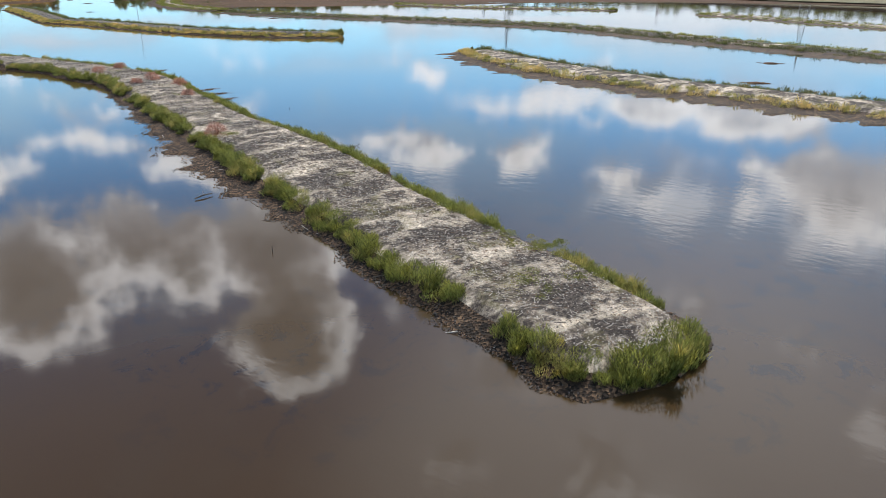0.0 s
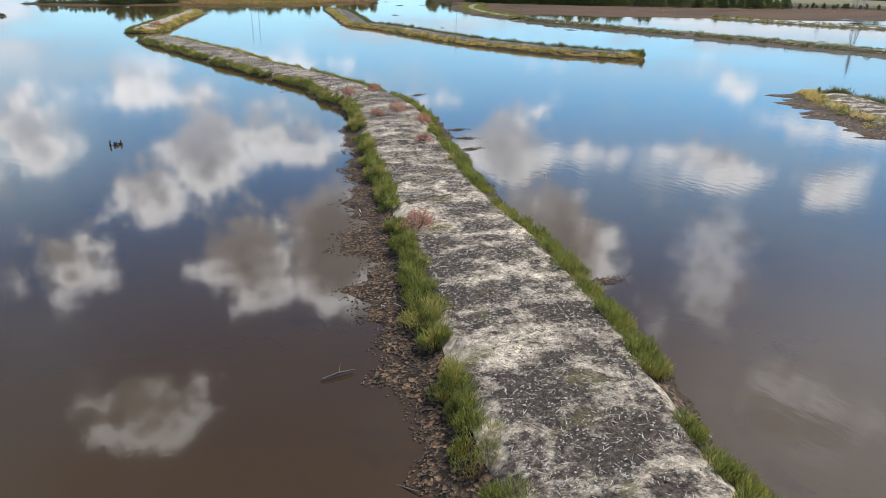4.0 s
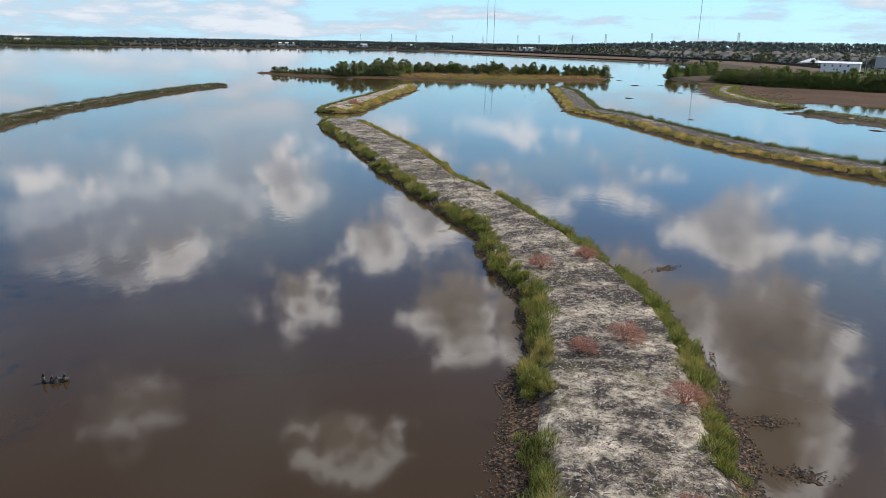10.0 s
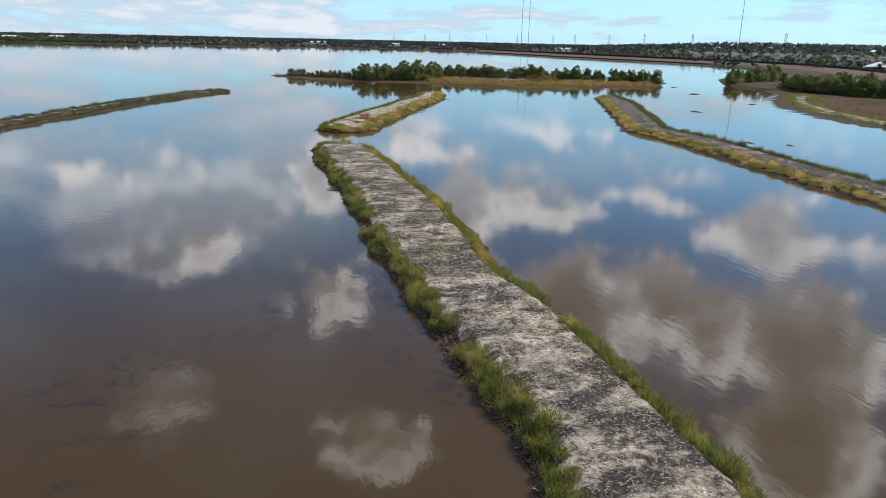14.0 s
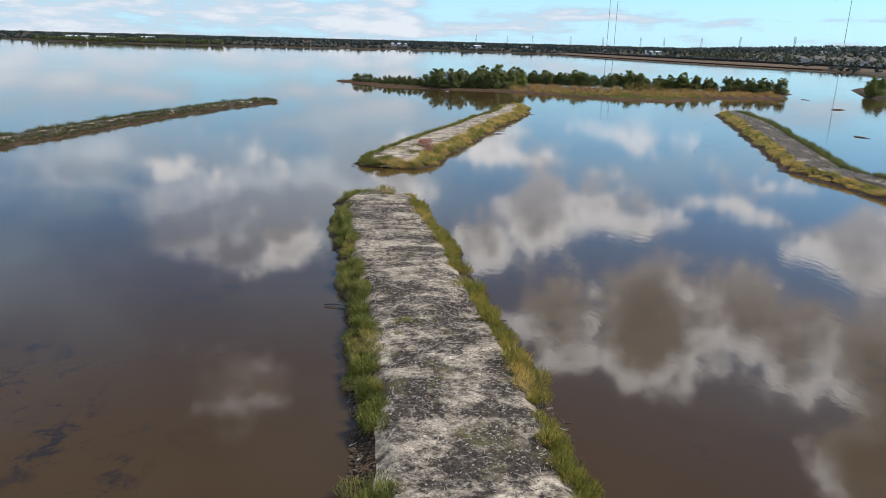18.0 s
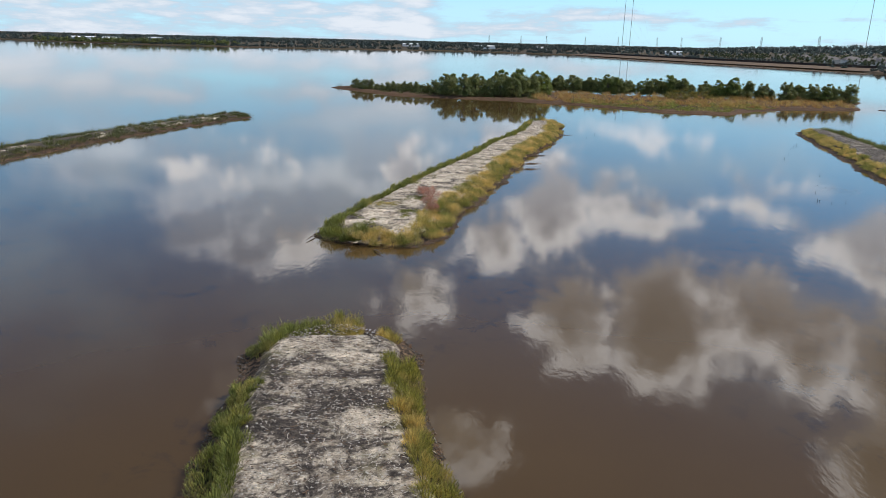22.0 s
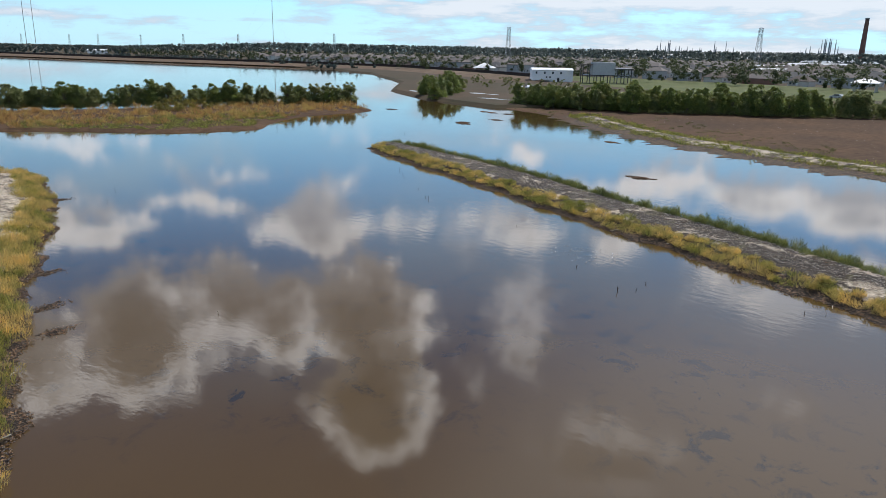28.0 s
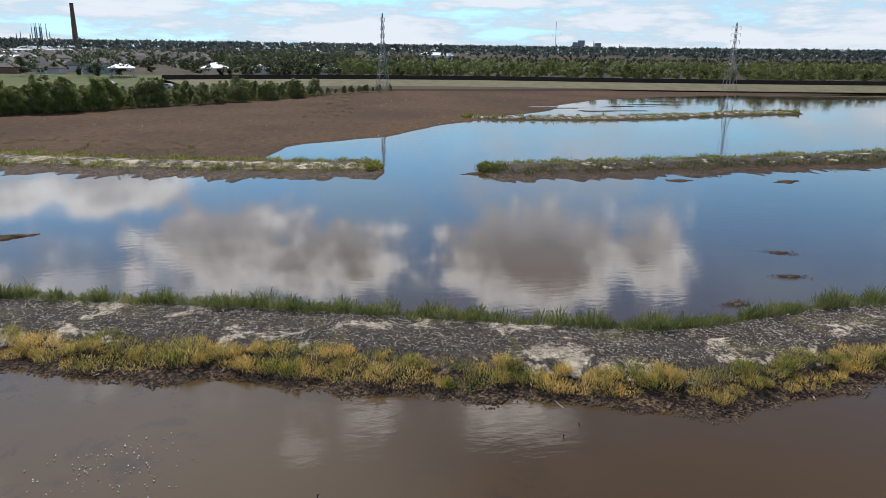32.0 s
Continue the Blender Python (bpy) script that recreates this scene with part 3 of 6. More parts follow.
class Terrace:
    """An earthen marsh terrace: bare crest, grass fringes, muddy toe. Rows give the two edges of the bare crest."""

    def __init__(self, rows, grass_l, grass_r, mud_l=0.5, mud_r=0.5, top=0.8, seed=0, step=0.5):
        self.rng = np.random.default_rng(seed)
        p = smooth(rows, step)
        self.c = (p[:, :2] + p[:, 2:]) / 2
        d = p[:, 2:] - p[:, :2]
        self.w = np.linalg.norm(d, axis=1) / 2
        # lengthen both ends by the fringe
        ext = (grass_l + grass_r) / 2 + 0.3
        t0, t1 = self.c[0] - self.c[3], self.c[-1] - self.c[-4]
        t0, t1 = t0 / np.linalg.norm(t0), t1 / np.linalg.norm(t1)
        k = max(2, int(ext / step))
        pre = np.array([self.c[0] + t0 * ext * (k - i) / k for i in range(k)])
        post = np.array([self.c[-1] + t1 * ext * (i + 1) / k for i in range(k)])
        self.c = np.vstack([pre, self.c, post])
        self.w = np.concatenate([np.full(k, self.w[0]), self.w, np.full(k, self.w[-1])])
        n = len(self.c)
        tan = np.gradient(self.c, axis=0)
        tan /= np.linalg.norm(tan, axis=1)[:, None]
        self.nv = np.stack([tan[:, 1], -tan[:, 0]], 1)
        if np.sum(self.nv[k:k + len(d)] * d) < 0:
            self.nv = -self.nv
        seg = np.linalg.norm(np.diff(self.c, axis=0), axis=1)
        self.s = np.concatenate([[0], np.cumsum(seg)])
        self.len = self.s[-1]
        end = np.minimum(self.s, self.len - self.s)
        wob = lambda f, a, q: a * (np.sin(self.s * f + q) + 0.7 * np.sin(self.s * f * 2.7 + q * 2) + 0.4 * np.sin(self.s * f * 6.1 + q * 3))
        self.ml = np.interp(self.s, *self._prof(mud_l)) * (1 + wob(0.9, 0.25, seed))
        self.mr = np.interp(self.s, *self._prof(mud_r)) * (1 + wob(0.8, 0.25, seed + 4))
        gl, gr = grass_l * (1 + wob(0.55, 0.12, seed + 1)), grass_r * (1 + wob(0.6, 0.12, seed + 2))
        full = (self.w + (gl + gr) / 2)
        rcap = np.minimum(full, self.len / 4)
        cap = np.clip(1 - (1 - np.clip(end / rcap, 0, 1)) ** 3, 0.0, 1) ** (1 / 3)
        rb = np.maximum(self.w, 0.5)
        capb = np.clip(1 - (1 - np.clip((end - ext * 0.9) / rb, 0, 1)) ** 3, 0, 1) ** (1 / 3)
        self.bl, self.br = self.w * capb, self.w * capb
        self.ol, self.orr = np.maximum((self.w + gl) * cap, 0.02), np.maximum((self.w + gr) * cap, 0.02)
        self.top = top
        self.single = max(grass_l, grass_r) < 1.5
        self.seed = seed

    def _prof(self, v):
        if isinstance(v, (int, float)):
            return [0, self.len], [v, v]
        return [a * self.len for a, _ in v], [b for _, b in v]

    def body(self, name, label, soil, mud):
        t = self.top
        o = [-(self.ol + self.ml + 1.6), -(self.ol + self.ml), -(self.ol + self.ml * 0.5), -self.ol, -(self.ol + self.bl) / 2, -self.bl]
        z = [-0.9, -0.02, 0.06, 0.16, 0.5 * t, 0.92 * t]
        for k in range(1, 8):
            o.append(-self.bl + (self.bl + self.br) * k / 8)
            z.append(t * (1 - 0.03 * abs(k - 4)))
        o += [self.br, (self.orr + self.br) / 2, self.orr, self.orr + self.mr * 0.5, self.orr + self.mr, self.orr + self.mr + 1.6]
        z += [0.92 * t, 0.5 * t, 0.16, 0.06, -0.02, -0.9]
        n, m = len(self.c), len(o)
        V = np.zeros((n, m, 3))
        for j in range(m):
            V[:, j, :2] = self.c + self.nv * np.asarray(o[j])[:, None]
            zz = z[j] + (bump2(V[:, j, 0], V[:, j, 1], 1.1, self.seed) * 0.07 + bump2(V[:, j, 0], V[:, j, 1], 3.7, self.seed) * 0.04) * (1 if 0 < z[j] else 0.5)
            capz = np.clip((self.bl / np.maximum(self.w, 0.1)) * 1.0, 0.25, 1) if z[j] > 0.2 else 1.0
            V[:, j, 2] = zz * capz
        faces, idx = [], []
        for i in range(n - 1):
            for j in range(m - 1):
                a = i * m + j
                faces.append((a, a + 1, a + m + 1, a + m))
                idx.append(0 if 4 <= j < m - 5 else 1)
        me = mesh_from(name, V.reshape(-1, 3), faces, [soil, mud], True, idx)
        uv = np.stack([np.repeat(self.s[:, None], m, 1), np.stack([np.broadcast_to(q, n) for q in o], 1)], 2).reshape(-1, 2)
        li = np.zeros(len(me.loops), np.int32)
        me.loops.foreach_get("vertex_index", li)
        me.uv_layers.new(name="UVMap").data.foreach_set("uv", uv[li].astype(np.float32).ravel())
        ob = tagged(new(name, me), label, "marsh terrace", kind="structure")
        self.ob = ob
        return ob

    def at(self, s, off):
        """Points at arc length s and offset off from the axis (right is positive)."""
        x = np.interp(s, self.s, self.c[:, 0]) + np.interp(s, self.s, self.nv[:, 0]) * off
        y = np.interp(s, self.s, self.c[:, 1]) + np.interp(s, self.s, self.nv[:, 1]) * off
        return x, y

    def fringe(self, side, spacing, gaps=0.1, loose=0.0):
        """Centres and radii of the grass clumps along one side."""
        s = np.arange(0.1, self.len, spacing)
        s = s + self.rng.uniform(-0.4, 0.4, len(s)) * spacing
        rows = []
        b = np.interp(s, self.s, self.bl if side < 0 else self.br)
        o = np.interp(s, self.s, self.ol if side < 0 else self.orr)
        end = np.minimum(s, self.len - s)
        for q in ((0.36, 0.78) if self.single else (0.3, 0.78)):
            f = np.clip(q + self.rng.normal(0, 0.12, len(s)), 0.05, 0.95)
            f = np.where(end < 2.6, self.rng.uniform(0.0, 0.95, len(s)), f)
            off = b + (o - b) * f
            keep = (self.rng.uniform(0, 1, len(s)) > gaps) & (np.sin(s * 0.83 + side * 2 + self.seed) + np.sin(s * 0.31 + self.seed * 3) > -1.9 + gaps - loose)
            x, y = self.at(s, off * side)
            r = np.clip((o - b) * (0.42 if self.single else 0.36), 0.22, 0.9) * self.rng.uniform(0.55, 1.25, len(s))
            z = self.top * (0.86 - 0.72 * f)
            rows.append(np.stack([x, y, z, r], 1)[keep])
        # both tips are overgrown all round
        for s0 in (0.0, self.len):
            k = 16
            ds = self.rng.uniform(0.25, 1.9, k)
            se = np.abs(s0 - ds)
            oo = np.interp(se, self.s, self.ol if side < 0 else self.orr)
            x, y = self.at(se, side * oo * self.rng.uniform(0.0, 0.9, k))
            rows.append(np.stack([x, y, 0.02 + 0.12 * ds, self.rng.uniform(0.25, 0.45, k)], 1))
        return np.vstack(rows)

    def scatter(self, n, lo, hi):
        """Points on the crest (lo..hi: share of the way from the left bare edge to the right)."""
        s = self.rng.uniform(0.5, self.len - 0.5, n)
        b = np.interp(s, self.s, self.bl)
        off = b * (2 * self.rng.uniform(lo, hi, n) - 1)
        x, y = self.at(s, off)
        return np.stack([x, y, np.full(n, self.top * 0.99) + 0.02], 1)[b > 0.6]

    def toe(self, n, side):
        """Points on the muddy toe."""
        s = self.rng.uniform(0.5, self.len - 0.5, n)
        o = np.interp(s, self.s, self.ol if side < 0 else self.orr)
        m = np.interp(s, self.s, self.ml if side < 0 else self.mr)
        f = self.rng.uniform(-0.2, 1.15, n)
        x, y = self.at(s, side * (o + m * f))
        return np.stack([x, y, 0.10 * (1 - f) + 0.02], 1)


def grass_mesh(name, clumps, rng, mat, blades=120, height=(0.55, 1.05), width=0.02):
    """Domed clumps of arching blades."""
    n = len(clumps)
    hm = 0.8 + 0.25 * bump2(clumps[:, 0], clumps[:, 1], 0.9) + rng.normal(0, 0.24, n)
    c = np.repeat(clumps, blades, 0)
    hm = np.repeat(hm, blades)
    k = len(c)
    a = rng.uniform(0, 2 * np.pi, k)
    q = np.sqrt(rng.uniform(0, 1, k))
    out = np.stack([np.cos(a), np.sin(a), np.zeros(k)], 1)
    base = c[:, :3] + out * (q * c[:, 3])[:, None]
    base[:, 2] -= 0.08
    up = np.array([[0.0, 0.0, 1.0]])
    h = rng.uniform(height[0], height[1], k) * np.clip(hm, 0.4, 1.35) * (1 - 0.5 * q * q)
    # side shoots start part of the way up, so that the clump is bushy
    low = rng.uniform(0.0, 0.62, k) * h
    ln = np.minimum(h - low, 0.62 * h)
    la = a + rng.normal(0, 1.1, k)
    od = np.stack([np.cos(la), np.sin(la), np.zeros(k)], 1)
    base = base + od * (0.12 * low)[:, None] + up * low[:, None]
    lean = rng.uniform(0.1, 0.6, k) * ln + 0.22 * q * ln
    mid = base + od * (lean * 0.35)[:, None] + up * (ln * 0.55)[:, None]
    tip = base + od * lean[:, None] + up * (ln * rng.uniform(0.8, 1.0, k))[:, None]
    fa = rng.uniform(0, 2 * np.pi, k)
    sd = np.stack([np.cos(fa), np.sin(fa), np.zeros(k)], 1) * (width * rng.uniform(0.6, 1.4, k))[:, None]
    quad = np.stack([base, mid + sd, tip, mid - sd], 1)
    return soup(name, quad.reshape(-1, 3), [mat], 4)


def twig_mesh(name, pts, rng, mats, length=(0.2, 0.8), thick=(0.008, 0.02), tilt=0.12):
    """Loose straight sticks lying about, each a four-sided bar."""
    n = len(pts)
    a = rng.uniform(0, 2 * np.pi, n)
    ln = rng.uniform(length[0], length[1], n) * rng.uniform(0.4, 1, n)
    d = np.stack([np.cos(a), np.sin(a), rng.normal(0, tilt, n)], 1) * (ln / 2)[:, None]
    th = rng.uniform(thick[0], thick[1], n)[:, None]
    s = np.stack([-np.sin(a), np.cos(a), np.zeros(n)], 1) * th
    u = np.array([[0, 0, 1.0]]) * th
    e = [pts - d - s, pts - d + s, pts - d + s + u * 2, pts - d - s + u * 2]
    g = [pts + d - s * 0.7, pts + d + s * 0.7, pts + d + s * 0.7 + u * 1.6, pts + d - s * 0.7 + u * 1.6]
    quads = [(e[3], e[2], g[2], g[3]), (e[0], e[3], g[3], g[0]), (e[2], e[1], g[1], g[2])]
    arr = np.stack([np.stack(q, 1) for q in quads], 1)
    idx = np.repeat(rng.integers(0, len(mats), n), 3)
    return soup(name, arr.reshape(-1, 3), mats, 4, idx)


def chip_mesh(name, pts, rng, mats, size=(0.03, 0.09)):
    """Small tilted flakes of reed and shell: three-sided caps."""
    n = len(pts)
    a = rng.uniform(0, 2 * np.pi, n)
    r = rng.uniform(size[0], size[1], n)
    cs = [pts + np.stack([np.cos(a + t) * r, np.sin(a + t) * r * 0.7, rng.uniform(-0.01, 0.03, n)], 1) for t in (0, 2.1, 4.2)]
    top = pts + np.stack([np.zeros(n), np.zeros(n), r * 0.6], 1)
    arr = np.stack([np.stack((cs[i], cs[(i + 1) % 3], top), 1) for i in range(3)], 1)
    return soup(name, arr.reshape(-1, 3), mats, 3, np.repeat(rng.integers(0, len(mats), n), 3))


# ---- water and land ----
def disc(name, r, z, mat, rings=(40, 120, 400, 1200)):
    bm = bmesh.new()
    prev = None
    cx, cy = 20.0, 0.0
    seg = 64
    cvert = bm.verts.new((cx, cy, z))
    for rad in (*rings, r):
        ring = [bm.verts.new((cx + rad * math.cos(2 * math.pi * i / seg), cy + rad * math.sin(2 * math.pi * i / seg), z)) for i in range(seg)]
        for i in range(seg):
            j = (i + 1) % seg
            bm.faces.new((cvert, ring[i], ring[j]) if prev is None else (prev[i], ring[i], ring[j], prev[j]))
        prev = ring
    me = bpy.data.meshes.new(name)
    bm.to_mesh(me)
    bm.free()
    me.materials.append(mat)
    return new(name, me)


tagged(disc("water", 4700, 0.0, M_WATER), "shallow brown marsh water, still and mirror-like", "water", kind="structure")
tagged(disc("ground", 4800, -1.2, M_FLAT), "muddy bed under the shallow water", "ground", kind="structure")


def slab(name, pts, z, mat, label, category, skirt=3.0, zlow=-0.4):
    """A sheet of land with a sloping edge into the water."""
    p = np.array(pts, float)
    bm = bmesh.new()
    nxt, prv = np.roll(p, -1, 0), np.roll(p, 1, 0)
    tan = nxt - prv
    tan /= np.linalg.norm(tan, axis=1)[:, None] + 1e-9
    nv = np.stack([tan[:, 1], -tan[:, 0]], 1)
    area = 0.5 * np.sum(p[:, 0] * nxt[:, 1] - nxt[:, 0] * p[:, 1])
    if area < 0:
        nv = -nv
    top = [bm.verts.new((x, y, z)) for x, y in p]
    low = [bm.verts.new((x, y, zlow)) for x, y in p + nv * skirt]
    f = bm.faces.new(top)
    for i in range(len(p)):
        j = (i + 1) % len(p)
        bm.faces.new((top[i], low[i], low[j], top[j]))
    bmesh.ops.recalc_face_normals(bm, faces=bm.faces)
    bmesh.ops.triangulate(bm, faces=[f])
    me = bpy.data.meshes.new(name)
    bm.to_mesh(me)
    bm.free()
    me.materials.append(mat)
    return tagged(new(name, me), label, category, kind="structure")


def wiggle(pts, step=4.0, amp=1.2, closed=True, seed=1):
    p = [tuple(q) for q in pts]
    if closed:
        p = p + [p[0]]
    out = []
    for (x0, y0), (x1, y1) in zip(p, p[1:]):
        k = max(1, int(math.hypot(x1 - x0, y1 - y0) / step))
        for i in range(k):
            t = i / k
            x, y = x0 + (x1 - x0) * t, y0 + (y1 - y0) * t
            out.append((x + amp * float(bump2(np.float64(x), np.float64(y), 0.23, seed)), y + amp * float(bump2(np.float64(y), np.float64(x), 0.21, seed + 2))))
    if not closed:
        out.append(p[-1])
    return out


shore = wiggle(SHORE_LINE, 25.0, 4.0, False)
far_ring = [(4700 * math.sin(radians(a)), 4700 * math.cos(radians(a))) for a in range(170, -62, -8)]
slab("land", shore + far_ring, 0.7, M_LAND, "flat green and brown land behind the marsh", "ground", 3.0)
slab("mudflat", wiggle(MUD, 4.0, 1.5), 0.12, M_FLAT, "bare brown mudflat with scattered pale shell", "mudflat", 4.0)
slab("island", wiggle(ISLAND, 4.0, 1.3), 0.35, M_FLAT, "low marsh island with muddy rim", "island", 3.5)

# ---- terraces ----
def narrow(rows, k):
    """The same chain of rows with its crest drawn in to k of its width."""
    p = np.array(rows, float)
    c, h = (p[:, :2] + p[:, 2:]) / 2, (p[:, 2:] - p[:, :2]) / 2 * k
    return np.hstack([c - h, c + h])


rng = np.random.default_rng(7)
main = Terrace(MAIN, 1.15, 1.1, [(0, .6), (.1, .7), (.16, 1.5), (.24, 2.5), (.33, 1.4), (.45, .5), (.6, .35), (1, .4)], [(0, .3), (.25, .35), (.4, .8), (.5, .35), (1, .35)], 0.85, 1)
middle = Terrace(MIDDLE, 1.2, 2.2, 0.4, 0.5, 0.8, 2)
east = Terrace(EAST, 1.8, 1.4, 0.9, 0.5, 0.8, 3)
west = Terrace(narrow(WEST, 0.45), 2.6, 2.6, 0.6, 0.6, 0.6, 4)
shorebank = Terrace(narrow(SHORE, 0.5), 2.6, 3.4, 4.2, 0.5, 0.5, 5)
outer = Terrace(narrow(OUTER, 0.4), 2.9, 2.9, 3.8, 0.6, 0.6, 6)
south = Terrace(SOUTH, 2.0, 1.8, 3.0, 0.6, 0.6, 8)
strip = Terrace(STRIP, 1.8, 1.5, 1.5, 1.0, 0.4, 9)
strip_far = Terrace(STRIP_FAR, 2.0, 1.5, 2.0, 1.0, 0.4, 10)
M_PALE_STICK = plain("bleached_reed", (0.42, 0.37, 0.31), (0.60, 0.54, 0.46), 3.0, 0.9, 0.2)
M_DARK_STICK = plain("rotten_reed", (0.06, 0.048, 0.04), (0.16, 0.13, 0.105), 3.0, 0.9, 0.2)
M_CHIP = plain("brown_flakes", (0.075, 0.042, 0.024), (0.25, 0.15, 0.085), 3.0, 0.85, 0.25)
STICKS = [M_PALE_STICK, M_DARK_STICK, M_PALE_STICK, M_CHIP, M_DARK_STICK]
FLAKES = [M_CHIP, M_DARK_STICK, M_CHIP, M_DARK_STICK]
for t, nm, lab, soil, mats, gap, n_blades, width in (
        (main, "terrace_main", "long earthen marsh terrace with pale bare crest", M_SOIL, [M_GRASS, M_GRASS], 0.5, 420, 0.011),
        (middle, "terrace_middle", "short earthen terrace with sandy crest and golden grass", M_SOIL_PALE, [M_GRASS, M_GRASS_DRY], 0.5, 420, 0.012),
        (east, "terrace_east", "earthen terrace with dark wrack across its crest", M_SOIL_DARK, [M_GRASS_DRY, M_GRASS_DEEP], 0.6, 260, 0.014),
        (west, "terrace_west", "narrow dark overgrown marsh terrace", M_SOIL_DARK, [M_GRASS_DARK, M_GRASS_DARK], 0.9, 70, 0.04),
        (shorebank, "terrace_shore", "low pale terrace along the brown mudflat", M_SOIL, [M_GRASS, M_GRASS], 0.9, 60, 0.04),
        (outer, "terrace_outer", "long low terrace with muddy toe", M_SOIL_DARK, [M_GRASS_DARK, M_GRASS], 0.85, 55, 0.045),
        (south, "terrace_south", "overgrown terrace with broad muddy toe", M_SOIL, [M_GRASS_DRY, M_GRASS_DARK], 0.8, 80, 0.03),
        (strip, "terrace_strip", "low grassy strip in the water", M_SOIL, [M_GRASS, M_GRASS], 1.5, 50, 0.05),
        (strip_far, "terrace_strip_far", "distant grassy strip in the water", M_SOIL, [M_GRASS, M_GRASS], 1.5, 50, 0.05)):
    t.body(nm, lab, soil, M_MUD)
    near = t in (main, middle, east)
    for side in (-1, 1):
        if t is main:
            # the north end has gone to seed
            c = t.fringe(side, gap, 0.06, -0.5)
            if side > 0:
                # the fringe is broken near the south tip
                c = c[~((c[:, 1] > -108.3) & (c[:, 1] < -104.6)) | ((c[:, 1] > -107.0) & (c[:, 1] < -106.5))]
            seeding = (c[:, 1] > -4) & (side > 0)
            for sel, mat in ((~seeding, M_GRASS), (seeding, M_GRASS_TIP)):
                if not sel.any():
                    continue
                tagged(new("grass", grass_mesh("grass", c[sel], rng, mat, n_blades, (0.42, 0.92), width)), "bushy green marsh grass with straw-coloured tips", "grass", kind="stuff")
            continue
        me = grass_mesh("grass", t.fringe(side, gap, 0.06 if near else 0.15, 1.0), rng, mats[0] if side < 0 else mats[1], n_blades, (0.72, 1.2) if t is east else (0.42, 0.92), width) if not (t is east and side < 0) else grass_mesh("grass", t.fringe(side, gap, 0.06, 1.0), rng, mats[0], 420, (0.36, 0.74), 0.012)
        tagged(new("grass", me), "green and straw-coloured marsh grass fringing the terrace", "grass", kind="stuff")
    if near:
        n = int(t.len * (150 if t is main else 110 if t is east else 60))
        tagged(new("reed_litter", twig_mesh("reed_litter", t.scatter(n, 0.0, 1.0), rng, STICKS, (0.08, 0.36), (0.004, 0.009))), "dead reed stalks strewn over the bare crest", "reed litter", kind="stuff")
        bits = t.scatter(int(t.len * (130 if t is main else 110 if t is east else 60)), 0.0, 1.0)
        tagged(new("reed_chips", chip_mesh("reed_chips", bits, rng, [M_PALE_STICK, M_DARK_STICK, M_PALE_STICK], (0.02, 0.07))), "pale and dark broken reed bits on the bare crest", "reed litter", kind="stuff")
        for side in (-1, 1):
            tagged(new("shore_litter", chip_mesh("shore_litter", t.toe(int(t.len * 75), side), rng, FLAKES)), "brown flakes of reed and shell along the waterline", "shore litter", kind="stuff")
            tagged(new("driftwood", twig_mesh("driftwood", t.toe(int(t.len * 0.9), side), rng, [M_DARK_STICK, M_DARK_STICK, M_DARK_STICK, M_PALE_STICK], (0.3, 1.0), (0.008, 0.018))), "broken reed and sticks in the shallows", "driftwood", kind="stuff")

# ---- things ----
RED_BUSHES = [(4.9, -35.4), (2.9, -47.2), (5.2, -46.5), (4.9, -52.2), (1.7, -58.5), (-7.7, -76.1), (8.3, -34.2), (1.6, 79.9), (2.3, 78.3), (2.1, 75.1), (2.4, 73.3)]
MOUNDS = [(-2.4, -84.7), (13.6, -34.4), (8.1, -52.8), (7.0, -56.0), (5.5, -59.6), (14.5, 101.9), (23.4, 130.0), (76.0, 104.0), (13.7, 98.0), (16.2, 108.1), (64.3, 51.5), (59.4, 54.3), (55.6, 60.4)]
STAKES = [(49.2, 109.7), (55.1, 119.7), (82.0, 150.2), (39.9, 83.4), (40.7, 82.6), (81.2, 138.5), (47.5, 97.5), (100.6, 126.2), (41.8, 87.7), (26.4, 126.4), (56.2, 121.3), (49.5, 110.3), (39.6, 83.2), (42.2, 82.9), (20.6, 95.1), (28.8, 131.4), (51.8, 113.8), (58.0, 123.8), (-41.5, 11.1), (-67.7, 232.4), (-40.2, 218.4), (5.8, -68.9), (-19.5, -96.7), (44.2, 74.4), (44.9, 73.5)]
DRIFT = [(-16.2, -86.5), (-15.2, -95.4), (-15.3, -95.3), (-18.2, -103.1), (0.1, -47.7), (-6.4, 67.1), (-1.4, 63.9), (-3.7, 22.1), (2.4, -18.0)]
FLATS = [(104.1, 158.7), (114.1, 158.7), (126.7, 173.5), (112.7, 190.0), (126.8, 166.4), (101.8, 123.8), (97.6, 64.6), (100.8, 57.0), (90.9, 44.4), (88.9, 32.9), (104.9, 159.0), (126.4, 170.9), (67.4, -97.2), (48.1, -100.6), (39.1, -72.0), (75.9, 103.2), (102.8, 156.9)]
TUFTS = [(-14.4, -110.5), (-16.6, -110.0), (0.2, 72.2), (1.2, 72.6), (0.6, 85.2), (-1.6, 75.4), (-16.5, -108.9), (-12.7, -106.0), (-12.8, -107.6), (-7.2, -76.5), (3.4, -19.3), (-2.6, 69.0), (1.4, 77.7), (0.9, 17.9), (2.8, 12.5), (0.9, -56.8), (6.7, -35.4)]
CARS = [(206.4, 229.0), (208.5, 226.7), (210.3, 224.6), (249.7, 121.9), (264.5, 141.8)]


def part(name, mesh, parent, label="", m=None):
    ob = new(name, mesh)
    ob.parent = parent
    if m is not None:
        ob.matrix_basis = m
    return tagged(ob, label) if label else ob


